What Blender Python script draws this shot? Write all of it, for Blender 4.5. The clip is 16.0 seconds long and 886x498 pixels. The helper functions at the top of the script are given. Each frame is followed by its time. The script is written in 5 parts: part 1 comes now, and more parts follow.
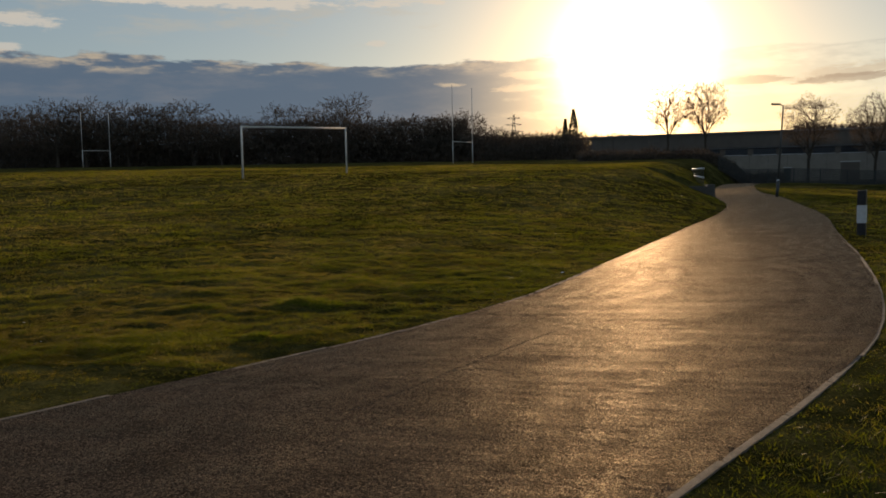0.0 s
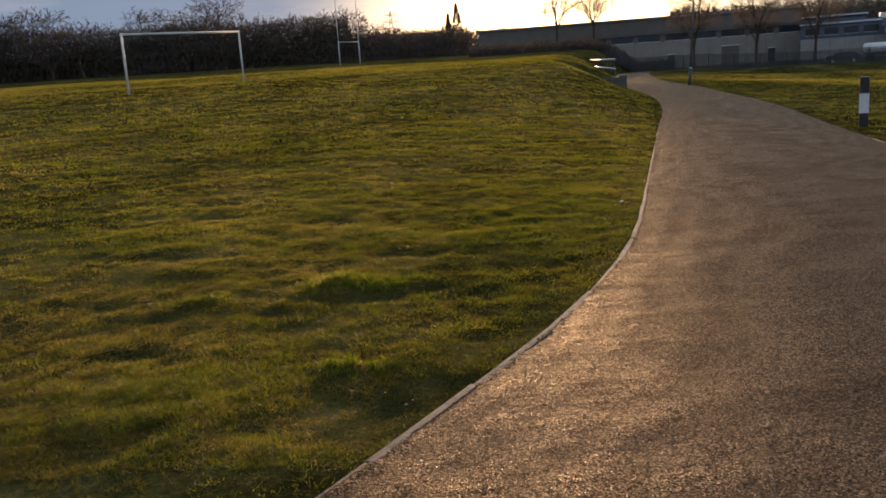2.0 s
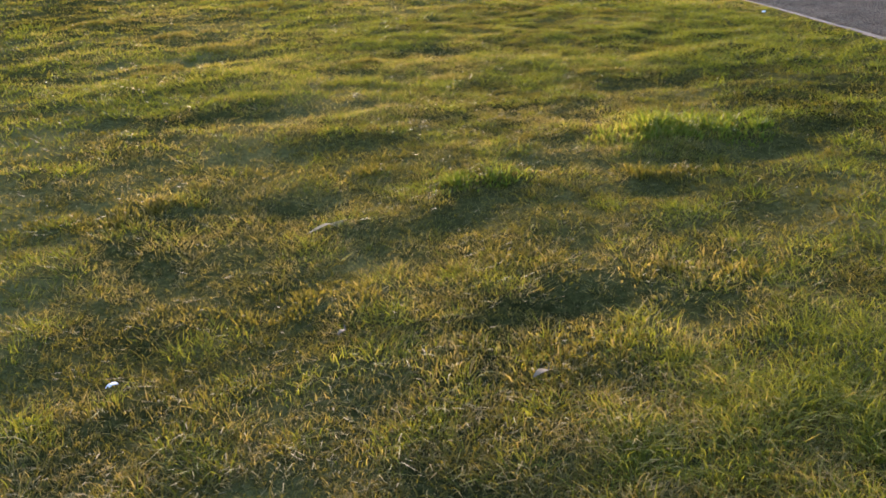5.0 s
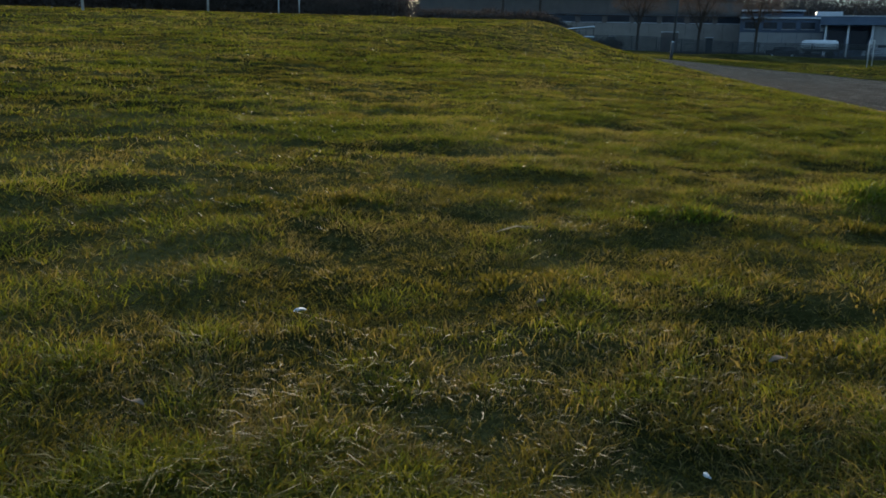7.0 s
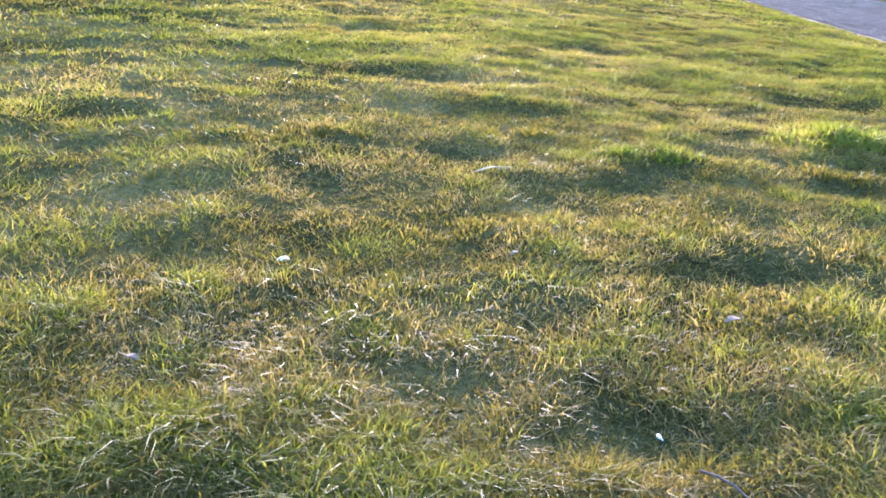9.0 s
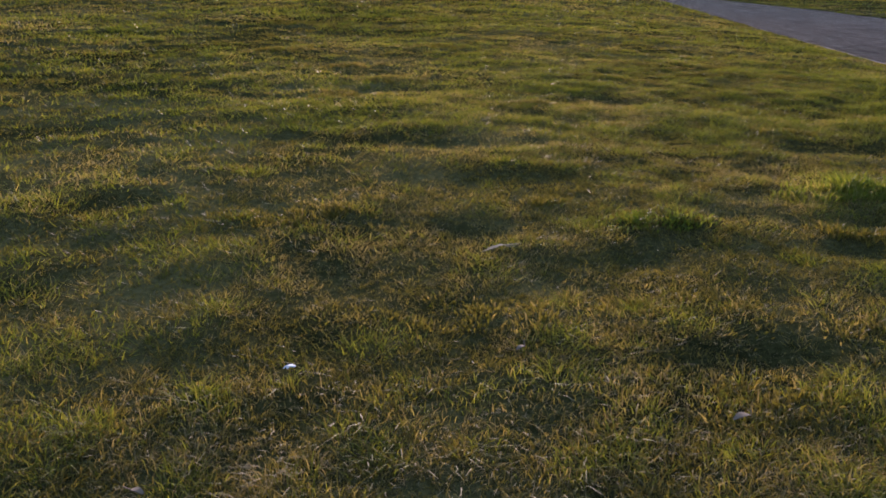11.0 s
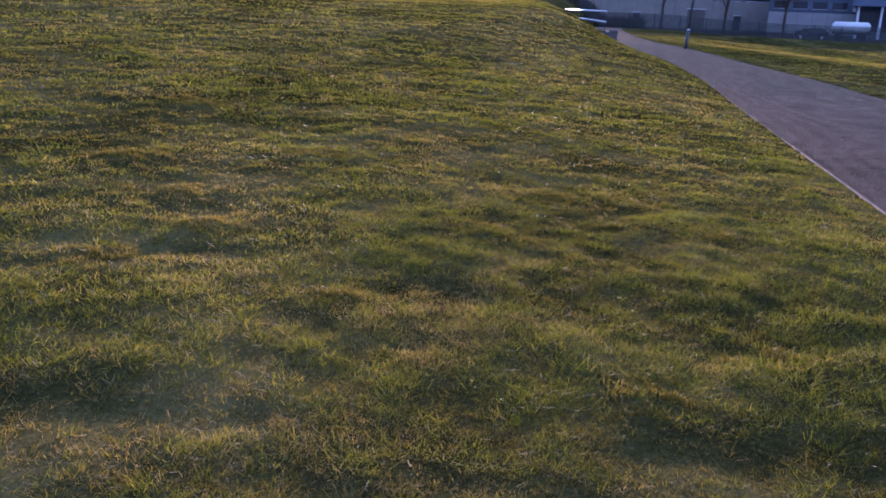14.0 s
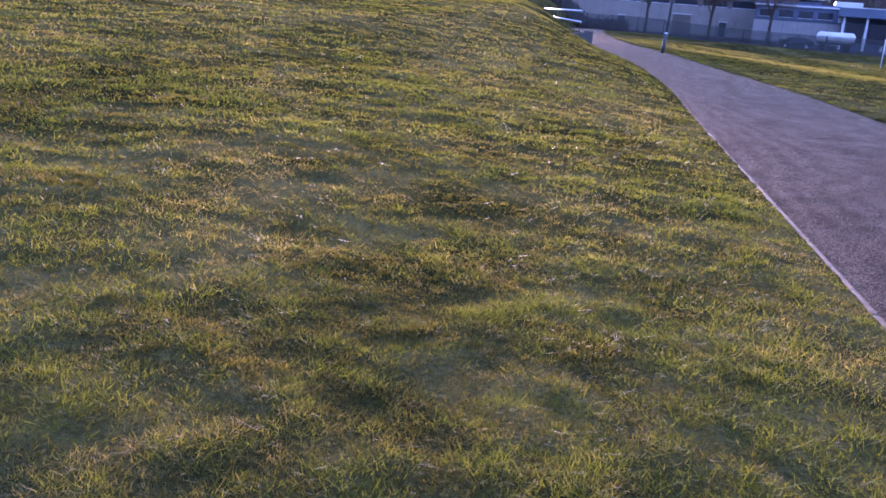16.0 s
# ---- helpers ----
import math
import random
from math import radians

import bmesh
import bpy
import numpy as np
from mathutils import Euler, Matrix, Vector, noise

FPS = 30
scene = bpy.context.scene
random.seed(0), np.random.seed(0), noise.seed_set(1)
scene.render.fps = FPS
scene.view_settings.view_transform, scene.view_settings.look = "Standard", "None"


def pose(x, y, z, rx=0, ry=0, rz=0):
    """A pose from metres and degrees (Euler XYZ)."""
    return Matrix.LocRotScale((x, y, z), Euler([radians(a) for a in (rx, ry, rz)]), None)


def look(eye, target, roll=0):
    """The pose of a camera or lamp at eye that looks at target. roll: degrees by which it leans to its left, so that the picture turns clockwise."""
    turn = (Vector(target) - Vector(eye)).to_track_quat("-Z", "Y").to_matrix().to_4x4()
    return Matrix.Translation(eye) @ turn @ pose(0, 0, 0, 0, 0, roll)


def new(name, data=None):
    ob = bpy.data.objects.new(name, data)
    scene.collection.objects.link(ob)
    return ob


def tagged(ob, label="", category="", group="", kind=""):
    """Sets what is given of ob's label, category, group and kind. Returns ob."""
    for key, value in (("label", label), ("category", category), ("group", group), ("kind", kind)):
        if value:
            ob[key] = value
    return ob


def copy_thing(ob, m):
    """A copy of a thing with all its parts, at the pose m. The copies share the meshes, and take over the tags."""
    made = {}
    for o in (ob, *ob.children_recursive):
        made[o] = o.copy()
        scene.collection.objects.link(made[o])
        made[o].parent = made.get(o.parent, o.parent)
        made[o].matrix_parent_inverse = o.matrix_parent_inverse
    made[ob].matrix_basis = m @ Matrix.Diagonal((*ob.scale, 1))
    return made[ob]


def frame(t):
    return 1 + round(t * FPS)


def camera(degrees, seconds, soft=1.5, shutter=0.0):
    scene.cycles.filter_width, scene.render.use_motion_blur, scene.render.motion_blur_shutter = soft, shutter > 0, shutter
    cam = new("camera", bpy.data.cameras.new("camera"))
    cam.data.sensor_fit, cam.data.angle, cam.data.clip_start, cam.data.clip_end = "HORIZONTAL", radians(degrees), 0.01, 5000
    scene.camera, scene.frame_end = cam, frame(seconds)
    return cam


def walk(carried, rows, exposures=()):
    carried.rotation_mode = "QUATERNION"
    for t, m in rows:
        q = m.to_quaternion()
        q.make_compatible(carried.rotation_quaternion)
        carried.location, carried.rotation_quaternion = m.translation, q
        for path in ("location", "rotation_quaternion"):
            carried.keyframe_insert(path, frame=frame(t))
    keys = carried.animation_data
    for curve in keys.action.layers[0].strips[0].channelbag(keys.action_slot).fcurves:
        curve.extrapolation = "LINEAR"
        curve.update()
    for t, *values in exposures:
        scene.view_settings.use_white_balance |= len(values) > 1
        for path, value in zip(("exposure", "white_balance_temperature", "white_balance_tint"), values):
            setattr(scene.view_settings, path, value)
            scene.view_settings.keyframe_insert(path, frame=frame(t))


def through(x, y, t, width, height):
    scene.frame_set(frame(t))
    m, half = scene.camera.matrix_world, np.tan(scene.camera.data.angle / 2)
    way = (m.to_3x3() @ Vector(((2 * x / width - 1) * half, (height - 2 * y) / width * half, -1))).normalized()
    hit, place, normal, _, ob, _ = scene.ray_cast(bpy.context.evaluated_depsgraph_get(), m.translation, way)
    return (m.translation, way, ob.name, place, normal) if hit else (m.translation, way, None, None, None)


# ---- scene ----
cam = camera(56.0, 16.0, soft=1.75, shutter=0.0)
PATH = [
    (0, (1.658, 0.352, 1.285), (1.3, 2.314, 1.127), -1.0),
    (0.5, (1.114, 0.977, 1.378), (0.724, 2.934, 1.237), -3.3),
    (1, (0.678, 1.6, 1.419), (0.535, 3.57, 1.103), -3.0),
    (1.5, (0.142, 2.164, 1.489), (0.008, 4.124, 1.11), -3.2),
    (2, (-0.356, 2.701, 1.49), (-0.449, 4.658, 1.088), -3.8),
    (2.5, (-0.81, 3.193, 1.491), (-0.831, 5.148, 1.073), -6.2),
    (3, (-1.393, 3.634, 1.489), (-1.443, 5.585, 1.053), -4.8),
    (3.5, (-1.895, 4.078, 1.469), (-1.794, 6.028, 1.035), -4.9),
    (4, (-2.295, 4.76, 1.408), (-2.28, 6.711, 0.967), -9.4),
    (4.5, (-2.784, 5.083, 1.313), (-2.253, 6.918, 0.722), -5.8),
    (4.7, (-2.912, 5.252, 1.206), (-2.387, 7.076, 0.576), -6.4),
    (4.8, (-3.021, 5.332, 1.151), (-2.504, 7.146, 0.487), -5.9),
    (4.9, (-3.11, 5.394, 1.102), (-2.629, 7.196, 0.381), -4.9),
    (5, (-3.196, 5.419, 1.011), (-2.79, 7.228, 0.261), -4.3),
    (5.1, (-3.265, 5.446, 0.909), (-2.956, 7.279, 0.172), -4.0),
    (5.2, (-3.317, 5.458, 0.806), (-3.091, 7.316, 0.102), -3.3),
    (7.3, (-3.392, 5.493, 0.53), (-3.265, 7.433, 0.06), 1.2),
    (7.5, (-3.387, 5.509, 0.432), (-3.243, 7.361, -0.31), 1.3),
    (8, (-3.378, 5.517, 0.499), (-3.217, 7.294, -0.404), 2.2),
    (8.5, (-3.382, 5.465, 0.676), (-3.196, 7.228, -0.25), 3.3),
    (8.7, (-3.41, 5.442, 0.717), (-3.215, 7.286, -0.032), 3.3),
    (10.8, (-3.386, 5.487, 0.803), (-3.301, 7.396, 0.212), -0.7),
    (11, (-3.35, 5.483, 0.891), (-3.23, 7.383, 0.279), -0.4),
    (11.5, (-3.08, 5.342, 1.305), (-2.857, 7.207, 0.618), 0.6),
    (12, (-2.777, 5.381, 1.419), (-2.517, 7.222, 0.684), 0.7),
    (12.5, (-2.65, 5.659, 1.434), (-2.378, 7.54, 0.811), 2.3),
    (12.8, (-2.546, 5.973, 1.44), (-2.178, 7.88, 0.964), 3.2),
    (13, (-2.469, 6.135, 1.461), (-2.029, 8.026, 0.983), 2.9),
    (13.5, (-2.2, 6.644, 1.465), (-1.894, 8.553, 0.951), 1.0),
    (14, (-2.011, 7.154, 1.472), (-1.941, 9.077, 0.928), 2.2),
    (14.5, (-1.769, 7.707, 1.497), (-1.816, 9.636, 0.969), 3.7),
    (15, (-1.538, 8.348, 1.447), (-1.752, 10.254, 0.877), 2.8),
    (15.5, (-1.201, 8.923, 1.426), (-1.129, 10.838, 0.856), 4.2),
    (16, (-0.751, 9.406, 1.402), (-0.639, 11.326, 0.853), 4.3),
]

EXPOSURES = [  # seconds, stops, kelvin, tint
    (0.0, -0.5, 8600, 24), (1.0, -0.4, 9100, 34), (1.5, 0.15, 8800, 36), (2.5, 0.8, 8300, 30), (3.5, 1.15, 7600, 32), (4.0, 1.0, 7500, 34), (4.5, 1.42, 6850, 36), (5.2, 1.9, 6100, 22), (6.2, 1.1, 6000, 8), (7.3, 0.05, 6000, 12), (7.5, 0.55, 6000, 10), (7.7, 1.3, 5800, 8), (8.0, 2.2, 5350, 24),
    (8.5, 2.85, 5150, 38), (8.7, 3.05, 5000, 42), (9.8, 1.4, 5600, 12), (10.8, 0.5, 5850, 36), (11.2, 1.55, 5700, 40), (11.5, 1.95, 5550, 40), (12.0, 2.6, 5350, 44), (12.5, 2.72, 5250, 50), (13.0, 1.95, 5300, 62),
    (13.6, 1.25, 5450, 60), (14.5, 1.45, 5350, 58), (15.1, 1.5, 5300, 58), (15.5, 1.9, 5250, 62), (16.0, 1.95, 5250, 68)]
walk(cam, [(t, look(eye, target, roll)) for t, eye, target, roll in PATH], EXPOSURES)

# ---- sky and sun ----
SUN_AZ, SUN_EL = radians(2.6), radians(8.0)
SUN_WAY = Vector((math.sin(SUN_AZ) * math.cos(SUN_EL), math.cos(SUN_AZ) * math.cos(SUN_EL), math.sin(SUN_EL)))


def build_sky():
    world = bpy.data.worlds.new("evening_sky")
    scene.world = world
    world.use_nodes = True
    nt = world.node_tree
    nt.nodes.clear()
    N, L = nt.nodes.new, nt.links.new

    def math_node(op, a, b=None, c=None, clamp=False):
        n = N("ShaderNodeMath")
        n.operation, n.use_clamp = op, clamp
        for i, v in enumerate((a, b, c)):
            if v is None:
                continue
            if isinstance(v, (int, float)):
                n.inputs[i].default_value = v
            else:
                L(v, n.inputs[i])
        return n.outputs[0]

    def ramp(value, lo, hi, a=0.0, b=1.0):
        n = N("ShaderNodeMapRange")
        n.interpolation_type = "SMOOTHSTEP"
        L(value, n.inputs[0])
        for i, v in enumerate((lo, hi, a, b)):
            if isinstance(v, (int, float)):
                n.inputs[i + 1].default_value = v
            else:
                L(v, n.inputs[i + 1])
        return n.outputs[0]

    def mix(f, a, b):
        n = N("ShaderNodeMix")
        n.data_type = "RGBA"
        if isinstance(f, (int, float)):
            n.inputs[0].default_value = f
        else:
            L(f, n.inputs[0])
        for i, v in ((6, a), (7, b)):
            if isinstance(v, tuple):
                n.inputs[i].default_value = (*v, 1)
            else:
                L(v, n.inputs[i])
        return n.outputs[2]

    sky = N("ShaderNodeTexSky")
    sky.sky_type, sky.sun_disc = "NISHITA", False
    sky.sun_elevation, sky.sun_rotation = SUN_EL, SUN_AZ
    sky.air_density, sky.dust_density, sky.ozone_density = 1.0, 0.7, 2.4
    co = N("ShaderNodeTexCoord")
    way = co.outputs["Generated"]
    sep = N("ShaderNodeSeparateXYZ")
    L(way, sep.inputs[0])
    az = math_node("ARCTAN2", sep.outputs[0], sep.outputs[1])
    el = math_node("ARCSINE", sep.outputs[2])
    grid = N("ShaderNodeCombineXYZ")
    L(math_node("MULTIPLY", az, 2.2), grid.inputs[0])
    L(math_node("MULTIPLY", el, 9.0), grid.inputs[1])

    def cloud_noise(scale, detail, rough=0.6, shift=0.0):
        n = N("ShaderNodeTexNoise")
        n.inputs["Scale"].default_value = scale
        n.inputs["Detail"].default_value = detail
        n.inputs["Roughness"].default_value = rough
        m = N("ShaderNodeVectorMath")
        m.operation = "ADD"
        m.inputs[1].default_value = (shift, shift * 0.7, shift)
        L(grid.outputs[0], m.inputs[0])
        L(m.outputs[0], n.inputs["Vector"])
        return n.outputs[0]

    big = cloud_noise(1.6, 6.0, 0.6, 3.1)
    fine = cloud_noise(5.5, 6.0, 0.62, 7.7)
    wisp = cloud_noise(2.6, 5.0, 0.6, 11.3)
    # the bank: its top edge undulates at seven to eight degrees of height
    edge = math_node("ADD", math_node("MULTIPLY", math_node("SUBTRACT", big, 0.5), 0.05),
                     math_node("MULTIPLY", math_node("SUBTRACT", fine, 0.5), 0.035))
    height = math_node("ADD", el, edge)
    bank = ramp(height, 0.1415, 0.1365)
    rim = math_node("MULTIPLY", ramp(height, 0.124, 0.1385), ramp(cloud_noise(9.0, 4.0, 0.6, 21.0), 0.42, 0.62))
    right = ramp(math_node("ADD", az, math_node("MULTIPLY", math_node("SUBTRACT", fine, 0.5), 0.40)), SUN_AZ + 0.02, SUN_AZ - 0.14)
    broken = ramp(fine, 0.40, 0.58)
    bank = math_node("MULTIPLY", bank, math_node("MAXIMUM", math_node("MULTIPLY", right, ramp(az, 0.06, -0.22, 0.40, 1.0)), math_node("MULTIPLY", broken, 0.22)))
    high = math_node("MULTIPLY", ramp(wisp, 0.54, 0.66), ramp(el, 0.15, 0.19))
    dot = N("ShaderNodeVectorMath")
    dot.operation = "DOT_PRODUCT"
    L(way, dot.inputs[0])
    dot.inputs[1].default_value = SUN_WAY
    close = math_node("MAXIMUM", dot.outputs["Value"], 0.0)
    halo = math_node("POWER", close, 800.0)
    wide = math_node("POWER", close, 105.0)
    tint = N("ShaderNodeVectorMath")
    tint.operation = "MULTIPLY"
    L(mix(math_node("POWER", close, 85.0), (0.87, 1.02, 1.08), (0.94, 0.84, 0.60)), tint.inputs[1])
    L(sky.outputs[0], tint.inputs[0])
    base = tint.outputs[0]
    scaled = N("ShaderNodeVectorMath")
    scaled.operation = "SCALE"
    scaled.inputs["Scale"].default_value = 0.165
    L(base, scaled.inputs[0])
    grey = mix(wide, (0.092, 0.184, 0.315), (0.42, 0.36, 0.28))
    lit = mix(wide, (0.68, 0.68, 0.56), (2.2, 1.75, 1.15))
    hazed = mix(0.55, scaled.outputs[0], mix(wide, (0.25, 0.43, 0.60), (1.2, 1.1, 0.9)))
    colour = mix(math_node("MULTIPLY", high, 0.30), hazed, lit)
    grey = mix(math_node("MULTIPLY", ramp(cloud_noise(3.4, 6.0, 0.62, 17.0), 0.46, 0.72), math_node("MULTIPLY_ADD", wide, 0.55, 0.42)), grey, mix(wide, (0.24, 0.30, 0.38), (1.4, 1.15, 0.8)))
    colour = mix(math_node("MULTIPLY", bank, 0.94), colour, grey)
    colour = mix(math_node("MULTIPLY", math_node("MULTIPLY", rim, bank), 0.75), colour, lit)

    def streak(azimuth, height_at, half_long, half_high, rise, rough):
        """A drawn-out shred of cloud: one inside, ragged at its rim (degrees)."""
        a = math_node("SUBTRACT", az, radians(azimuth))
        e = math_node("SUBTRACT", math_node("SUBTRACT", el, radians(height_at)), math_node("MULTIPLY", a, rise))
        a2, e2 = math_node("DIVIDE", a, radians(half_long)), math_node("DIVIDE", e, radians(half_high))
        d = math_node("SQRT", math_node("ADD", math_node("MULTIPLY", a2, a2), math_node("MULTIPLY", e2, e2)))
        d = math_node("ADD", d, math_node("MULTIPLY", math_node("SUBTRACT", ragged, 0.5), rough))
        return ramp(d, 1.05, 0.55)

    ragged = cloud_noise(8.0, 6.0, 0.72, 29.0)
    cream = mix(wide, (0.78, 0.86, 0.84), (2.2, 1.75, 1.15))
    dusk = mix(wide, (0.40, 0.33, 0.27), (1.0, 0.82, 0.55))
    for azimuth, height_at, half_long, half_high, rise, rough, share, tone in (
            (10.3, 6.15, 3.0, 0.34, 0.0, 3.2, 0.6, dusk), (16.2, 6.42, 4.2, 0.46, 0.05, 3.2, 0.6, lit), (15.6, 6.0, 3.8, 0.32, 0.05, 3.2, 0.6, dusk),
            (-24.0, 11.9, 12.0, 0.46, 0.01, 3.4, 0.8, cream), (-37.2, 10.15, 2.6, 0.6, 0.0, 3.4, 0.65, cream), (-37.8, 8.6, 1.2, 0.4, 0.0, 3.0, 0.6, cream),
            (-14.6, 9.35, 0.8, 0.30, 0.0, 2.8, 0.65, cream), (-9.6, 6.6, 1.2, 0.18, 0.0, 2.6, 0.7, lit), (-4.6, 6.25, 2.2, 0.26, 0.03, 3.0, 0.7, lit), (-4.2, 7.1, 1.9, 0.26, -0.04, 3.0, 0.6, lit)):
        colour = mix(math_node("MULTIPLY", streak(azimuth, height_at, half_long, half_high, rise, rough), share), colour, tone)
    glow = N("ShaderNodeVectorMath")
    glow.operation = "SCALE"
    glow.inputs[0].default_value = (1.0, 0.86, 0.62)
    L(math_node("ADD", math_node("ADD", math_node("MULTIPLY", halo, 16.0), math_node("MULTIPLY", math_node("POWER", close, 260.0), 1.6)), math_node("MULTIPLY", wide, 0.34)), glow.inputs["Scale"])
    total = N("ShaderNodeVectorMath")
    total.operation = "ADD"
    L(colour, total.inputs[0])
    L(glow.outputs[0], total.inputs[1])
    bg = N("ShaderNodeBackground")
    bg.inputs["Strength"].default_value = 1.0
    L(total.outputs[0], bg.inputs["Color"])
    out = N("ShaderNodeOutputWorld")
    L(bg.outputs[0], out.inputs["Surface"])


build_sky()
sun_data = bpy.data.lights.new("sun", "SUN")
sun_data.energy, sun_data.angle, sun_data.color = 4.2, radians(0.6), (1.0, 0.83, 0.60)
sun = new("sun", sun_data)
sun.matrix_world = Matrix.Translation((0, 0, 30)) @ SUN_WAY.to_track_quat("Z", "Y").to_matrix().to_4x4()

# ---- materials ----
def material(name, colour, rough=0.6, metal=0.0, second=None, scale=8.0, detail=4.0, bump=0.0, bump_scale=None, spec=0.5, fine=None):
    """A surface whose colour wanders between two tones by noise at two scales, with a fine relief."""
    m = bpy.data.materials.new(name)
    m.use_nodes = True
    nt = m.node_tree
    N, L = nt.nodes.new, nt.links.new
    p = nt.nodes["Principled BSDF"]
    p.inputs["Roughness"].default_value, p.inputs["Metallic"].default_value = rough, metal
    p.inputs["Specular IOR Level"].default_value = spec
    second = second or tuple(c * 0.75 for c in colour)
    co = N("ShaderNodeTexCoord")
    noise_node = N("ShaderNodeTexNoise")
    noise_node.inputs["Scale"].default_value, noise_node.inputs["Detail"].default_value = scale, detail
    noise_node.inputs["Roughness"].default_value = 0.65
    L(co.outputs["Object"], noise_node.inputs["Vector"])
    mixer = N("ShaderNodeMix")
    mixer.data_type = "RGBA"
    mixer.inputs[6].default_value, mixer.inputs[7].default_value = (*colour, 1), (*second, 1)
    ramp = N("ShaderNodeMapRange")
    ramp.inputs[1].default_value, ramp.inputs[2].default_value = 0.3, 0.7
    L(noise_node.outputs[0], ramp.inputs[0])
    L(ramp.outputs[0], mixer.inputs[0])
    L(mixer.outputs[2], p.inputs["Base Color"])
    if bump:
        grain = N("ShaderNodeTexNoise")
        grain.inputs["Scale"].default_value, grain.inputs["Detail"].default_value = bump_scale or scale * 6, 3.0
        L(co.outputs["Object"], grain.inputs["Vector"])
        b = N("ShaderNodeBump")
        b.inputs["Strength"].default_value, b.inputs["Distance"].default_value = bump, 0.01
        L(grain.outputs[0], b.inputs["Height"])
        L(b.outputs[0], p.inputs["Normal"])
    return m


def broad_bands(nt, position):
    """Swathes some metres wide, drawn out along the field: 0 darker green, 1 paler straw."""
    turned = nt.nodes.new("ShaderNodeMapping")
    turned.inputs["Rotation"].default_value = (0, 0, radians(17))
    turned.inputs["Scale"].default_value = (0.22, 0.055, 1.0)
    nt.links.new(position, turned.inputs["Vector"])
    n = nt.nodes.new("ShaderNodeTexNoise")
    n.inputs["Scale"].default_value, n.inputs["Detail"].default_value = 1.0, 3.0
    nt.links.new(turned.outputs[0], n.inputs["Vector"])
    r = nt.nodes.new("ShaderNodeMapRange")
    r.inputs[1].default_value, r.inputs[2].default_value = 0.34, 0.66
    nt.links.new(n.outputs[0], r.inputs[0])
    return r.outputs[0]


def blade_material(name, greens, straw, straw_share, through=0.45, rough=0.55, glow=(1.75, 1.55, 0.75), spec=0.06):
    """Grass: each blade has its own tone; patches of fresher and drier grass; light passes through."""
    m = bpy.data.materials.new(name)
    m.use_nodes = True
    nt = m.node_tree
    nt.nodes.clear()
    N, L = nt.nodes.new, nt.links.new
    geo = N("ShaderNodeNewGeometry")
    patch = N("ShaderNodeTexNoise")
    patch.inputs["Scale"].default_value, patch.inputs["Detail"].default_value = 0.9, 3.0
    L(geo.outputs["Position"], patch.inputs["Vector"])
    add = N("ShaderNodeMath")
    add.operation = "MULTIPLY_ADD"
    L(patch.outputs[0], add.inputs[0])
    add.inputs[1].default_value = 1.5
    add.inputs[2].default_value = -0.75
    tuft = N("ShaderNodeTexNoise")
    tuft.inputs["Scale"].default_value, tuft.inputs["Detail"].default_value = 9.0, 1.0
    L(geo.outputs["Position"], tuft.inputs["Vector"])
    half = N("ShaderNodeMath")
    half.operation = "MULTIPLY_ADD"
    L(tuft.outputs[0], half.inputs[0])
    half.inputs[1].default_value = 0.7
    L(add.outputs[0], half.inputs[2])
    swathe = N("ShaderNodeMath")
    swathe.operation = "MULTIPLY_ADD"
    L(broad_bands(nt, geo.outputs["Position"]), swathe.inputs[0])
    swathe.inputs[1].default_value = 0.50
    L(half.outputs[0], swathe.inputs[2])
    total = N("ShaderNodeMath")
    total.operation = "MULTIPLY_ADD"
    L(geo.outputs["Random Per Island"], total.inputs[0])
    total.inputs[1].default_value = 0.68
    less = N("ShaderNodeMath")
    less.operation = "SUBTRACT"
    L(swathe.outputs[0], less.inputs[0])
    less.inputs[1].default_value = 0.48
    L(less.outputs[0], total.inputs[2])
    ramp = N("ShaderNodeValToRGB")
    cr = ramp.color_ramp
    cr.elements[0].position, cr.elements[0].color = 0.0, (*greens[0], 1)
    cr.elements[1].position, cr.elements[1].color = 1.0, (*straw, 1)
    for at, c in ((0.35, greens[1]), (0.62, greens[2]), (1.0 - straw_share, greens[2]), (1.0 - straw_share * 0.6, straw)):
        e = cr.elements.new(at)
        e.color = (*c, 1)
    L(total.outputs[0], ramp.inputs[0])
    p = N("ShaderNodeBsdfPrincipled")
    p.inputs["Roughness"].default_value = rough
    p.inputs["Specular IOR Level"].default_value = spec
    L(ramp.outputs[0], p.inputs["Base Color"])
    t = N("ShaderNodeBsdfTranslucent")
    hue = N("ShaderNodeMix")
    hue.data_type, hue.blend_type = "RGBA", "MULTIPLY"
    hue.inputs[0].default_value = 1.0
    hue.inputs[7].default_value = (*glow, 1)
    L(ramp.outputs[0], hue.inputs[6])
    L(hue.outputs[2], t.inputs["Color"])
    mixer = N("ShaderNodeMixShader")
    mixer.inputs[0].default_value = through
    L(p.outputs[0], mixer.inputs[1])
    L(t.outputs[0], mixer.inputs[2])
    out = N("ShaderNodeOutputMaterial")
    L(mixer.outputs[0], out.inputs["Surface"])
    return m


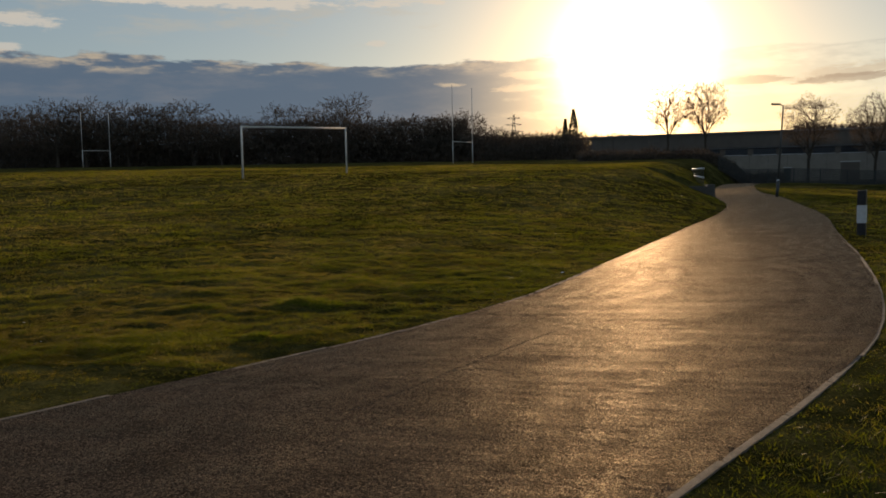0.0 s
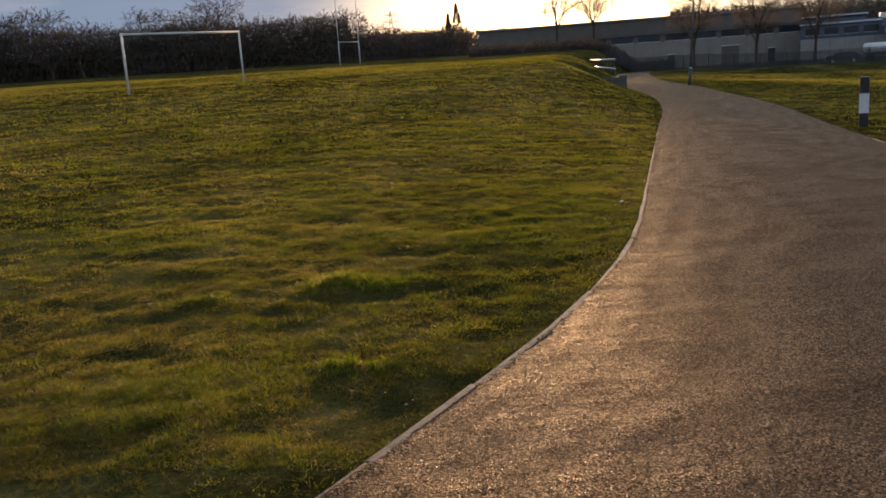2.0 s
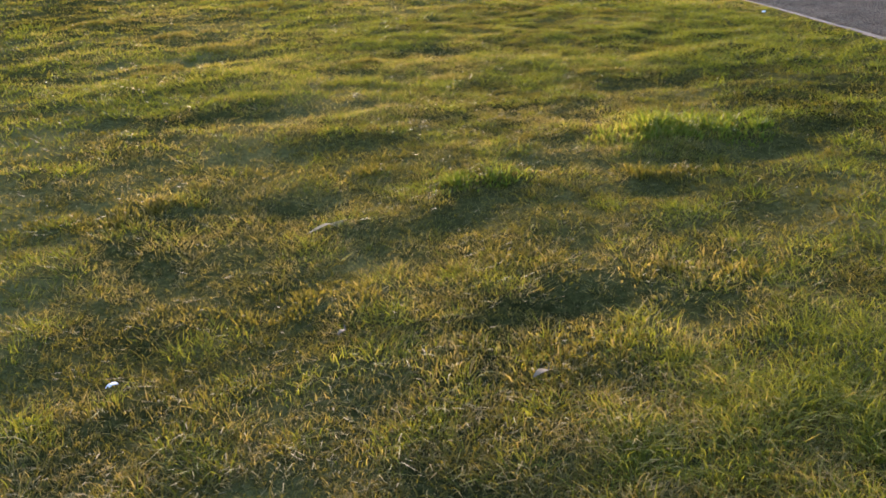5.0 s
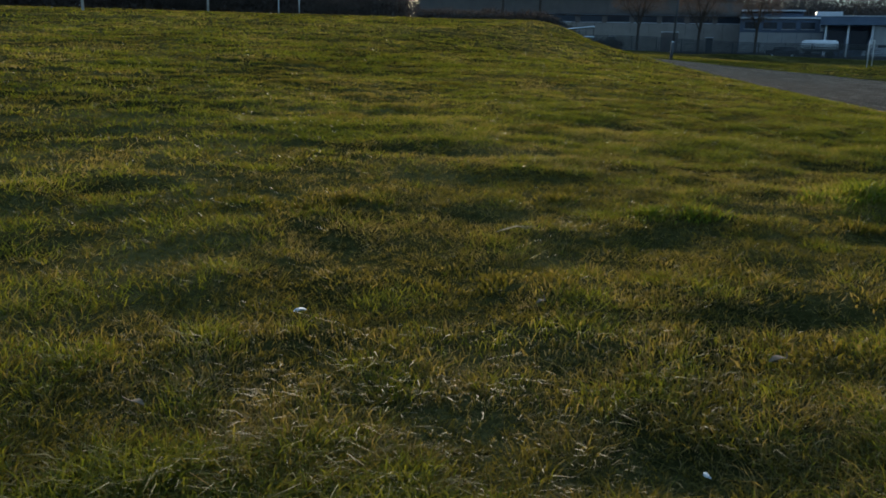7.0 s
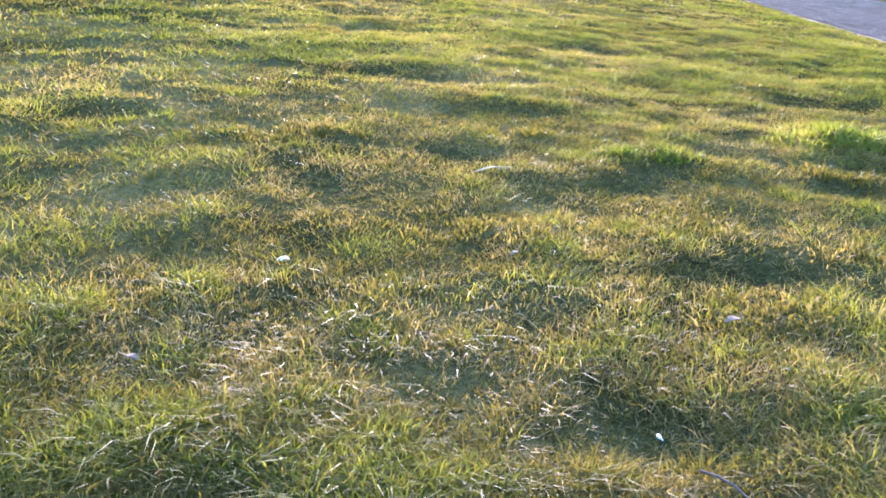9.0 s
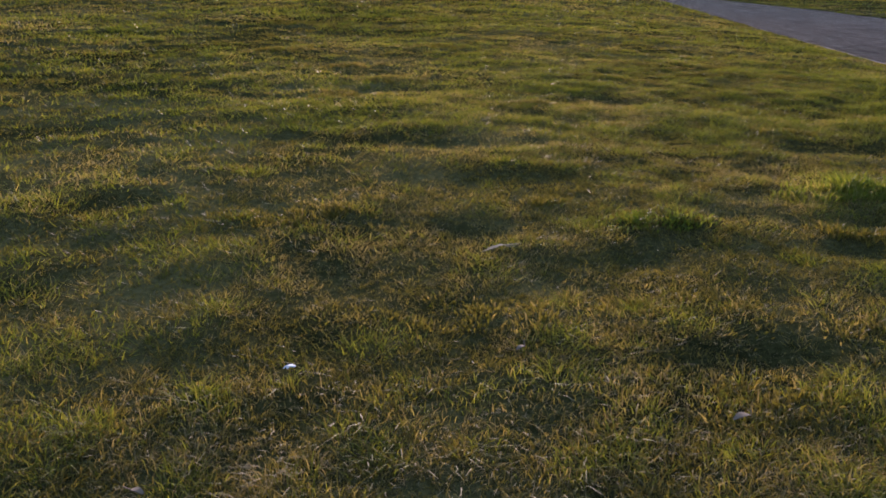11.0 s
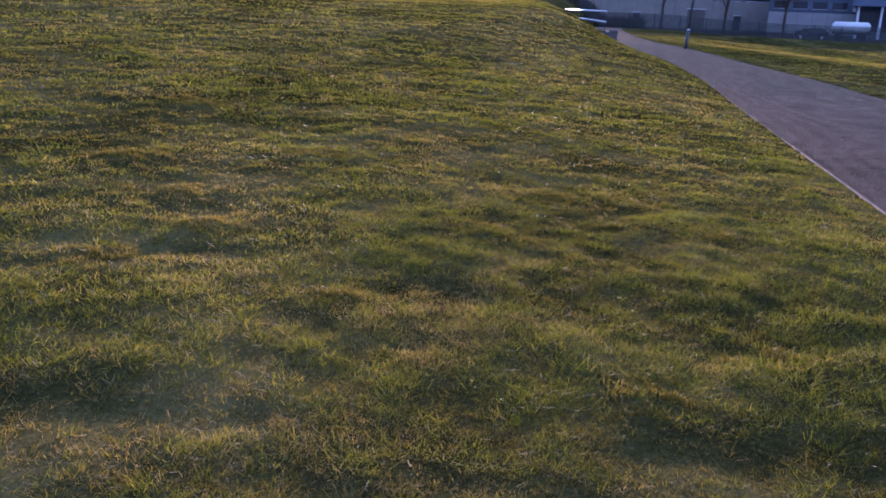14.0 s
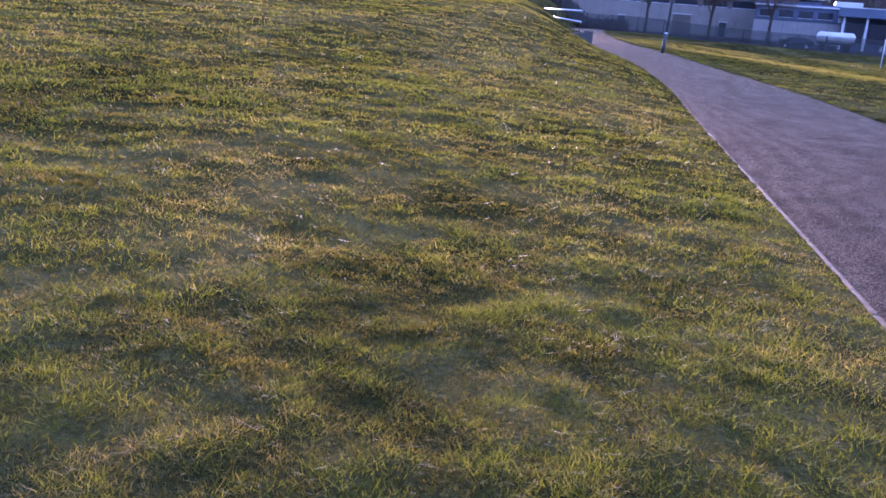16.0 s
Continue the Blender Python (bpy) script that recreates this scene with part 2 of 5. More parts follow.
def turf_material():
    """Turf between and beyond the blades: thatch, soil and tussocks, streaked at several scales."""
    m = bpy.data.materials.new("turf")
    m.use_nodes = True
    nt = m.node_tree
    N, L = nt.nodes.new, nt.links.new
    p = nt.nodes["Principled BSDF"]
    p.inputs["Roughness"].default_value, p.inputs["Specular IOR Level"].default_value = 0.95, 0.0
    geo = N("ShaderNodeNewGeometry")

    def noise_at(scale, detail, rough=0.6):
        n = N("ShaderNodeTexNoise")
        n.inputs["Scale"].default_value, n.inputs["Detail"].default_value, n.inputs["Roughness"].default_value = scale, detail, rough
        L(geo.outputs["Position"], n.inputs["Vector"])
        return n.outputs[0]

    large, medium, small = noise_at(0.12, 4.0), noise_at(1.3, 5.0), noise_at(38.0, 5.0, 0.75)
    ramp = N("ShaderNodeValToRGB")
    cr = ramp.color_ramp
    cr.elements[0].position, cr.elements[0].color = 0.30, (0.018, 0.018, 0.006, 1)
    cr.elements[1].position, cr.elements[1].color = 0.72, (0.120, 0.102, 0.035, 1)
    e = cr.elements.new(0.5)
    e.color = (0.050, 0.047, 0.015, 1)
    s1 = N("ShaderNodeMath")
    s1.operation = "MULTIPLY_ADD"
    L(small, s1.inputs[0])
    s1.inputs[1].default_value = 0.8
    L(medium, s1.inputs[2])
    tiny = N("ShaderNodeMath")
    tiny.operation = "MULTIPLY_ADD"
    L(noise_at(220.0, 3.0, 0.8), tiny.inputs[0])
    tiny.inputs[1].default_value = 0.5
    L(s1.outputs[0], tiny.inputs[2])
    s2 = N("ShaderNodeMath")
    s2.operation = "MULTIPLY_ADD"
    L(large, s2.inputs[0])
    s2.inputs[1].default_value = 0.5
    L(tiny.outputs[0], s2.inputs[2])
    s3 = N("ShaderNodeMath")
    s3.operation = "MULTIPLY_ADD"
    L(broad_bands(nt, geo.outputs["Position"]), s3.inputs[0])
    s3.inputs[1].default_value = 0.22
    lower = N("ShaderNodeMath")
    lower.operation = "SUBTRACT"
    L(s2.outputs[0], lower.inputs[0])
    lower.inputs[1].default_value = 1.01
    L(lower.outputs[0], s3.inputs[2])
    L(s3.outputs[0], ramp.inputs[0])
    L(ramp.outputs[0], p.inputs["Base Color"])
    b1 = N("ShaderNodeBump")
    b1.inputs["Strength"].default_value, b1.inputs["Distance"].default_value = 0.9, 0.05
    L(noise_at(4.0, 6.0, 0.7), b1.inputs["Height"])
    b2 = N("ShaderNodeBump")
    b2.inputs["Strength"].default_value, b2.inputs["Distance"].default_value = 0.8, 0.012
    L(small, b2.inputs["Height"])
    L(b1.outputs[0], b2.inputs["Normal"])
    L(b2.outputs[0], p.inputs["Normal"])
    return m


def asphalt_material():
    """Reddish chip surfacing: stones about eight millimetres across, each with its own tone and gloss; damp and worn patches."""
    m = bpy.data.materials.new("chip_surfacing")
    m.use_nodes = True
    nt = m.node_tree
    nt.nodes.clear()
    N, L = nt.nodes.new, nt.links.new
    geo = N("ShaderNodeNewGeometry")
    chips = N("ShaderNodeTexVoronoi")
    chips.inputs["Scale"].default_value = 130.0
    L(geo.outputs["Position"], chips.inputs["Vector"])

    def noise_at(scale, detail, rough=0.6):
        n = N("ShaderNodeTexNoise")
        n.inputs["Scale"].default_value, n.inputs["Detail"].default_value, n.inputs["Roughness"].default_value = scale, detail, rough
        L(geo.outputs["Position"], n.inputs["Vector"])
        return n.outputs[0]

    def spread(value, lo, hi, a, b):
        n = N("ShaderNodeMapRange")
        L(value, n.inputs[0])
        for i, v in enumerate((lo, hi, a, b)):
            n.inputs[i + 1].default_value = v
        return n.outputs[0]

    drawn = N("ShaderNodeMapping")
    drawn.inputs["Scale"].default_value = (0.6, 2.6, 1.0)
    L(geo.outputs["Position"], drawn.inputs["Vector"])
    streak = N("ShaderNodeTexNoise")
    streak.inputs["Scale"].default_value, streak.inputs["Detail"].default_value = 1.1, 7.0
    L(drawn.outputs[0], streak.inputs["Vector"])
    both = N("ShaderNodeMix")
    both.inputs[0].default_value = 0.55
    L(noise_at(0.9, 6.0), both.inputs[2])
    L(streak.outputs[0], both.inputs[3])
    stain = both.outputs[0]
    sep = N("ShaderNodeSeparateColor")
    L(chips.outputs["Color"], sep.inputs[0])
    ramp = N("ShaderNodeValToRGB")
    cr = ramp.color_ramp
    cr.elements[0].position, cr.elements[0].color = 0.0, (0.026, 0.0172, 0.0126, 1)
    cr.elements[1].position, cr.elements[1].color = 1.0, (0.25, 0.162, 0.110, 1)
    for at, c in ((0.42, (0.053, 0.033, 0.0234, 1)), (0.78, (0.108, 0.068, 0.047, 1))):
        e = cr.elements.new(at)
        e.color = c
    L(sep.outputs[0], ramp.inputs[0])
    dark = N("ShaderNodeMix")
    dark.data_type, dark.blend_type = "RGBA", "MULTIPLY"
    L(spread(stain, 0.42, 0.62, 0.0, 0.85), dark.inputs[0])
    L(ramp.outputs[0], dark.inputs[6])
    dark.inputs[7].default_value = (0.40, 0.38, 0.37, 1)
    relief = N("ShaderNodeBump")
    relief.inputs["Strength"].default_value, relief.inputs["Distance"].default_value = 0.8, 0.03
    L(noise_at(5.0, 9.0, 0.72), relief.inputs["Height"])
    swell = N("ShaderNodeBump")
    swell.inputs["Strength"].default_value, swell.inputs["Distance"].default_value = 0.7, 0.10
    L(both.outputs[0], swell.inputs["Height"])
    L(swell.outputs[0], relief.inputs["Normal"])
    stones = N("ShaderNodeBump")
    stones.invert = True
    stones.inputs["Strength"].default_value, stones.inputs["Distance"].default_value = 1.0, 0.0026
    L(chips.outputs["Distance"], stones.inputs["Height"])
    L(relief.outputs[0], stones.inputs["Normal"])
    matt = N("ShaderNodeBsdfDiffuse")
    matt.inputs["Roughness"].default_value = 0.6
    L(dark.outputs[2], matt.inputs["Color"])
    L(stones.outputs[0], matt.inputs["Normal"])
    shine = N("ShaderNodeBsdfAnisotropic")
    shine.inputs["Color"].default_value = (1.0, 0.84, 0.64, 1)
    L(spread(sep.outputs[1], 0.0, 1.0, 0.36, 0.62), shine.inputs["Roughness"])
    L(stones.outputs[0], shine.inputs["Normal"])
    mixer = N("ShaderNodeMixShader")
    graze = N("ShaderNodeLayerWeight")
    steep = N("ShaderNodeMath")
    steep.operation = "POWER"
    L(graze.outputs["Facing"], steep.inputs[0])
    steep.inputs[1].default_value = 7.0
    gloss = N("ShaderNodeMath")
    gloss.operation = "MULTIPLY_ADD"
    L(steep.outputs[0], gloss.inputs[0])
    gloss.inputs[1].default_value = 0.105
    L(spread(stain, 0.38, 0.62, 0.013, 0.032), gloss.inputs[2])
    patchy = N("ShaderNodeMath")
    patchy.operation = "MULTIPLY"
    L(gloss.outputs[0], patchy.inputs[0])
    L(spread(noise_at(2.1, 6.0), 0.36, 0.64, 0.78, 1.18), patchy.inputs[1])
    stone = N("ShaderNodeMath")
    stone.operation = "MULTIPLY"
    L(patchy.outputs[0], stone.inputs[0])
    L(spread(sep.outputs[2], 0.1, 0.95, 0.15, 2.1), stone.inputs[1])
    pits = N("ShaderNodeMath")
    pits.operation = "MULTIPLY"
    L(stone.outputs[0], pits.inputs[0])
    L(spread(chips.outputs["Distance"], 0.30, 0.66, 1.75, 0.25), pits.inputs[1])
    L(pits.outputs[0], mixer.inputs[0])
    L(matt.outputs[0], mixer.inputs[1])
    L(shine.outputs[0], mixer.inputs[2])
    out = N("ShaderNodeOutputMaterial")
    L(mixer.outputs[0], out.inputs["Surface"])
    return m


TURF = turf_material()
ASPHALT = asphalt_material()
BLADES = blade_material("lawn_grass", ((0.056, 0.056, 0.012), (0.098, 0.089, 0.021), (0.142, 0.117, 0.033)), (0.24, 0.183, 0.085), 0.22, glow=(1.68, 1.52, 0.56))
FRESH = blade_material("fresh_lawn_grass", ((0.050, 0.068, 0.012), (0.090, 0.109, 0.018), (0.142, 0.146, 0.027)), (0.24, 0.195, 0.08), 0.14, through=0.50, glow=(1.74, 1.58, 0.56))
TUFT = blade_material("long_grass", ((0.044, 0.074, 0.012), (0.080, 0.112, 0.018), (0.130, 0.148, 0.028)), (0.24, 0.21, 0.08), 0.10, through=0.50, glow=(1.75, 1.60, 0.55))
CONCRETE = material("edging_concrete", (0.18, 0.140, 0.108), 0.9, second=(0.075, 0.056, 0.042), scale=9, bump=0.5, bump_scale=160)
SOIL = material("soil_crumbs", (0.055, 0.038, 0.026), 0.95, second=(0.11, 0.07, 0.04), scale=40, bump=0.5)
POST_BLACK = material("black_recycled_plastic", (0.020, 0.020, 0.023), 0.36, second=(0.04, 0.038, 0.04), scale=22, bump=0.08, bump_scale=90, spec=0.3)
POST_WHITE = material("white_reflective_band", (0.68, 0.69, 0.70), 0.45, second=(0.52, 0.53, 0.54), scale=14, bump=0.08, spec=0.5)
GOAL_WHITE = material("white_painted_steel", (0.70, 0.70, 0.67), 0.65, second=(0.48, 0.46, 0.42), scale=3, bump=0.05, spec=0.2)
GALVANISED = material("galvanised_steel", (0.60, 0.61, 0.62), 0.30, 0.9, second=(0.45, 0.46, 0.47), scale=12, bump=0.05)
LAMP_STEEL = material("grey_lamp_steel", (0.10, 0.10, 0.10), 0.6, 0.1, second=(0.07, 0.07, 0.07), scale=8)
DARK_STEEL = material("dark_painted_steel", (0.035, 0.042, 0.045), 0.5, 0.2, second=(0.06, 0.065, 0.065), scale=6)
STONE = material("dark_stone", (0.13, 0.12, 0.11), 0.9, second=(0.07, 0.066, 0.06), scale=5, bump=0.7, bump_scale=30)
BARK = material("bark", (0.085, 0.062, 0.046), 0.95, second=(0.045, 0.034, 0.027), scale=6, bump=0.6, bump_scale=30)
TWIGS = blade_material("twigs", ((0.085, 0.062, 0.046), (0.12, 0.088, 0.066), (0.15, 0.11, 0.08)), (0.18, 0.13, 0.10), 0.2, through=0.35, rough=0.9, spec=0.05, glow=(1.0, 0.95, 0.9))
WOODLAND = blade_material("woodland_twigs", ((0.058, 0.047, 0.040), (0.080, 0.065, 0.055), (0.105, 0.085, 0.070)), (0.13, 0.105, 0.084), 0.2, through=0.2, rough=0.9, spec=0.05, glow=(1.0, 0.96, 0.92))
EVERGREEN = material("evergreen_foliage", (0.030, 0.045, 0.020), 0.9, second=(0.05, 0.06, 0.03), scale=1.0)
# raised, nearly even tones: the distance haze is put into the twig colour
HAZED_FARWOOD = blade_material("hazed_far_woodland_twigs", ((0.110, 0.095, 0.084), (0.118, 0.102, 0.090), (0.126, 0.109, 0.096)), (0.132, 0.114, 0.100), 0.2, through=0.08, rough=0.95, spec=0.05, glow=(1.0, 1.0, 1.02))
CLAD_BROWN = material("brown_cladding", (0.155, 0.128, 0.108), 0.7, second=(0.115, 0.095, 0.082), scale=0.7, bump=0.1)
CLAD_BLUE = material("slate_blue_cladding", (0.115, 0.150, 0.215), 0.6, second=(0.09, 0.12, 0.17), scale=0.8)
PANEL_DULL = material("dull_concrete_panels", (0.32, 0.285, 0.245), 0.85, second=(0.23, 0.205, 0.18), scale=0.5, bump=0.15)
PANEL_PALE = material("pale_wall_panels", (0.38, 0.375, 0.365), 0.8, second=(0.29, 0.285, 0.28), scale=0.6, bump=0.1)
TRIM_WHITE = material("white_trim", (0.75, 0.75, 0.75), 0.5, second=(0.62, 0.62, 0.62), scale=2)
ROOF_GREY = material("grey_roof_sheet", (0.21, 0.22, 0.24), 0.55, 0.1, second=(0.15, 0.16, 0.175), scale=0.8)
GLASS_DARK = material("dark_window_glass", (0.02, 0.024, 0.03), 0.12, second=(0.03, 0.034, 0.04), scale=2)
RUBBER = material("rubber", (0.02, 0.02, 0.02), 0.8)
CAR_PAINTS = [material("car_paint_" + n, c, 0.28, 0.1, second=tuple(v * 0.92 for v in c), scale=3) for n, c in
              (("white", (0.72, 0.72, 0.72)), ("silver", (0.42, 0.43, 0.45)), ("black", (0.025, 0.026, 0.03)), ("blue", (0.045, 0.08, 0.18)), ("red", (0.28, 0.03, 0.03)))]
FEATHER = material("white_feather", (0.80, 0.79, 0.76), 0.7, second=(0.62, 0.60, 0.56), scale=60)
LITTER = material("white_wrapper", (0.70, 0.76, 0.80), 0.35, second=(0.45, 0.60, 0.72), scale=40)
DEAD_LEAF = material("dead_leaf", (0.17, 0.115, 0.065), 0.9, second=(0.10, 0.065, 0.036), scale=30)
THATCH = blade_material("dry_stalks", ((0.11, 0.085, 0.045), (0.155, 0.12, 0.066), (0.21, 0.165, 0.095)), (0.30, 0.24, 0.145), 0.2, through=0.2)
LITTER_LAYER = blade_material("lawn_thatch", ((0.050, 0.042, 0.014), (0.084, 0.067, 0.024), (0.125, 0.096, 0.037)), (0.21, 0.162, 0.076), 0.2, through=0.25, glow=(1.3, 1.2, 0.8), spec=0.0)
TAR = material("tar_dark_grit", (0.010, 0.007, 0.006), 0.9, second=(0.03, 0.02, 0.018), scale=60)

# ---- building helpers ----
RNG = np.random.default_rng(7)


def part(name, bm, mat, parent=None, label="", smooth=False):
    me = bpy.data.meshes.new(name)
    bm.to_mesh(me)
    bm.free()
    me.materials.append(mat)
    if smooth:
        me.polygons.foreach_set("use_smooth", [True] * len(me.polygons))
    ob = new(name, me)
    if parent is not None:
        ob.parent = parent
    if label:
        tagged(ob, label)
    return ob


def thing(name, place, label, category, group="", turn=0.0, kind=""):
    ob = new(name)
    ob.empty_display_size = 0.2
    ob.matrix_basis = pose(*place, 0, 0, turn)
    return tagged(ob, label, category, group, kind)


def add_box(bm, centre, size, turn=0.0, bevel=0.0):
    made = bmesh.ops.create_cube(bm, size=1.0, matrix=Matrix.Translation(centre) @ Matrix.Rotation(radians(turn), 4, "Z") @ Matrix.Diagonal((*size, 1)))
    if bevel:
        edges = list({e for v in made["verts"] for e in v.link_edges})
        bmesh.ops.bevel(bm, geom=edges, offset=bevel, segments=2, affect="EDGES", profile=0.7)
    return bm


def box(centre, size, turn=0.0, bevel=0.0):
    return add_box(bmesh.new(), centre, size, turn, bevel)


def add_tube(bm, a, b, ra, rb=None, sides=10, caps=True):
    a, b = Vector(a), Vector(b)
    rb = ra if rb is None else rb
    turn = (b - a).to_track_quat("Z", "Y").to_matrix()
    rings = []
    for at, r in ((a, ra), (b, rb)):
        rings.append([bm.verts.new(at + turn @ Vector((math.cos(2 * math.pi * i / sides) * r, math.sin(2 * math.pi * i / sides) * r, 0))) for i in range(sides)])
    for i in range(sides):
        bm.faces.new((rings[0][i], rings[0][(i + 1) % sides], rings[1][(i + 1) % sides], rings[1][i]))
    if caps:
        bm.faces.new(rings[0][::-1])
        bm.faces.new(rings[1])
    return bm


def tube(a, b, ra, rb=None, sides=10):
    return add_tube(bmesh.new(), a, b, ra, rb, sides)


def soup(name, verts, tris, mat, parent=None):
    """A mesh object from arrays of points and triangles."""
    me = bpy.data.meshes.new(name)
    verts, tris = np.asarray(verts, np.float32), np.asarray(tris, np.int32)
    me.vertices.add(len(verts))
    me.vertices.foreach_set("co", verts.ravel())
    me.loops.add(tris.size)
    me.loops.foreach_set("vertex_index", tris.ravel())
    me.polygons.add(len(tris))
    me.polygons.foreach_set("loop_start", np.arange(0, tris.size, 3, dtype=np.int32))
    me.polygons.foreach_set("loop_total", np.full(len(tris), 3, np.int32))
    me.update(calc_edges=True)
    me.materials.append(mat)
    ob = new(name, me)
    if parent is not None:
        ob.parent = parent
    return ob


# ---- the lie of the land ----
LATTICE = RNG.random((256, 256))


def wander(x, y, scale, shift=0):
    """Smooth noise from 0 to 1 over the plan; scale: metres from hill to hill."""
    x, y = np.asarray(x, float) / scale + 37.3 + shift * 11.7, np.asarray(y, float) / scale + 91.1 + shift * 5.3
    i, j = np.floor(x).astype(int), np.floor(y).astype(int)
    u, v = x - i, y - j
    u, v = u * u * (3 - 2 * u), v * v * (3 - 2 * v)
    g = lambda a, b: LATTICE[a % 256, b % 256]  # noqa: E731
    return (g(i, j) * (1 - u) + g(i + 1, j) * u) * (1 - v) + (g(i, j + 1) * (1 - u) + g(i + 1, j + 1) * u) * v


def step(t):
    t = np.clip(t, 0, 1)
    return t * t * (3 - 2 * t)


def smooth_line(points):
    """A fine line through plan points (y rising), as two arrays y, x."""
    pts = [np.array(p, float) for p in points]
    pts = [2 * pts[0] - pts[1], *pts, 2 * pts[-1] - pts[-2]]
    out = []
    for a, b, c, d in zip(pts, pts[1:], pts[2:], pts[3:]):
        for t in np.linspace(0, 1, 12, endpoint=False):
            out.append(0.5 * (2 * b + (c - a) * t + (2 * a - 5 * b + 4 * c - d) * t * t + (3 * b - a - 3 * c + d) * t ** 3))
    out.append(pts[-2])
    out = np.array(out)
    return out[:, 1], out[:, 0]


LEFT_EDGE = smooth_line(((-40, -30), (-14, -10), (-6.6, -3.0), (-3.9, 0.6), (-2.45, 3.0), (-1.62, 4.42), (-0.72, 6.03), (0.205, 7.85), (0.94, 9.85), (1.72, 13.0), (2.95, 18.3),
                         (4.1, 23.3), (5.9, 31.0), (7.9, 42.0), (9.2, 55.5), (10.4, 66), (12.3, 79), (14.6, 92), (18, 108), (24, 124)))
RIGHT_EDGE = smooth_line(((-36, -31), (-10.5, -11.2), (-2.8, -4.6), (-0.3, -0.6), (1.1, 2.1), (1.96, 3.72), (2.70, 5.05), (3.33, 6.28), (3.83, 7.36), (4.36, 8.85), (5.0, 11.1), (5.9, 14.9),
                          (7.15, 20.8), (9.3, 30.6), (11.2, 42.7), (12.95, 55), (14.1, 66), (15.9, 79), (18.1, 92), (21.5, 107), (27.2, 122)))


def left_x(y):
    return np.interp(y, *LEFT_EDGE)


def right_x(y):
    return np.interp(y, *RIGHT_EDGE)


def path_level(y):
    y = np.asarray(y, float)
    return 0.10 * step((y - 35) / 25) + 0.45 * step((y - 60) / 45)


def beside(x, y):
    """Metres to the left of the path's left edge, and to the right of its right edge."""
    y = np.asarray(y, float)
    xl, xr = left_x(y), right_x(y)
    sl = (left_x(y + 0.2) - left_x(y - 0.2)) / 0.4
    sr = (right_x(y + 0.2) - right_x(y - 0.2)) / 0.4
    return (xl - x) / np.sqrt(1 + sl * sl), (x - xr) / np.sqrt(1 + sr * sr)


TUFTS = [  # x, y, length along x, width along y, height of the blades
    (-1.42, 8.74, 0.25, 0.14, 0.102), (-1.10, 8.68, 0.20, 0.15, 0.074), (-2.36, 8.40, 0.18, 0.08, 0.052), (-1.1, 6.93, 0.24, 0.13, 0.064), (-1.62, 8.22, 0.22, 0.09, 0.055), (-0.84, 7.12, 0.18, 0.14, 0.052), (-3.32, 12.3, 0.3, 0.16, 0.058),
    (-3.82, 11.6, 0.25, 0.16, 0.058), (-1.02, 13.5, 0.39, 0.19, 0.032), (-0.38, 13.44, 0.3, 0.19, 0.032), (0.04, 12.64, 0.23, 0.18, 0.035), (-0.58, 12.68, 0.23, 0.11, 0.043), (-1.38, 12.27, 0.28, 0.12, 0.043),
    (-1.14, 10.15, 0.34, 0.15, 0.043), (-2.0, 7.36, 0.28, 0.12, 0.041), (-3.68, 13.1, 0.34, 0.16, 0.052), (-2.36, 11.15, 0.34, 0.14, 0.043), (-3.66, 8.55, 0.32, 0.14, 0.043), (-4.4, 14.1, 0.41, 0.19, 0.052),
    (-2.83, 14.6, 0.39, 0.16, 0.046), (-4.5, 17.1, 0.57, 0.2, 0.052), (-2.55, 7.62, 0.25, 0.11, 0.038), (-3.14, 7.6, 0.28, 0.12, 0.041), (-2.06, 10.4, 0.28, 0.12, 0.041), (-2.77, 8.72, 0.23, 0.11, 0.041),
    (-2.53, 7.05, 0.23, 0.11, 0.041), (-0.3, 10.6, 0.28, 0.14, 0.041),
    (-3.36, 6.18, 0.10, 0.045, 0.034), (-3.18, 6.06, 0.08, 0.04, 0.030), (-3.52, 6.10, 0.09, 0.04, 0.030), (-3.02, 6.14, 0.09, 0.045, 0.032), (-3.30, 6.03, 0.10, 0.04, 0.028), (-3.44, 6.02, 0.06, 0.03, 0.028),
    (-3.62, 6.22, 0.08, 0.04, 0.030), (-2.92, 6.04, 0.08, 0.04, 0.030), (-3.24, 6.42, 0.12, 0.05, 0.030)]


HOLLOWS = [  # x, y, length along x, width along y, depth: worn dips where the soil shows between the blades; the third is sunk and thinned to darken the big tuft's shadow
    (-0.93, 6.30, 0.34, 0.30, 0.040), (-0.55, 6.62, 0.16, 0.14, 0.020), (-1.16, 8.30, 0.34, 0.17, 0.030), (-1.72, 8.02, 0.22, 0.12, 0.022), (-2.40, 7.30, 0.24, 0.12, 0.022),
    (-2.90, 6.58, 0.20, 0.09, 0.018), (-3.30, 6.29, 0.09, 0.04, 0.008), (-2.95, 9.9, 0.40, 0.20, 0.028), (-0.95, 9.75, 0.40, 0.18, 0.024), (-3.3, 11.75, 0.35, 0.2, 0.03)]


MOUNDS = [(-3.40, 6.15, 0.20, 0.07, 0.010), (-3.08, 6.13, 0.14, 0.06, 0.008), (-3.28, 6.43, 0.16, 0.07, 0.007), (-2.70, 6.75, 0.22, 0.10, 0.014)]


def hummocks(x, y):
    """From about 0.2 in the dips of the lawn to 0.8 on its clumps."""
    p, q = 0.86 * x + 0.5 * y, -0.5 * x + 0.86 * y
    return wander(p, q * 1.2, 0.30, 60) * 0.36 + wander(q, p * 1.15, 0.16, 61) * 0.40 + wander(p * 0.9, q, 0.7, 62) * 0.24


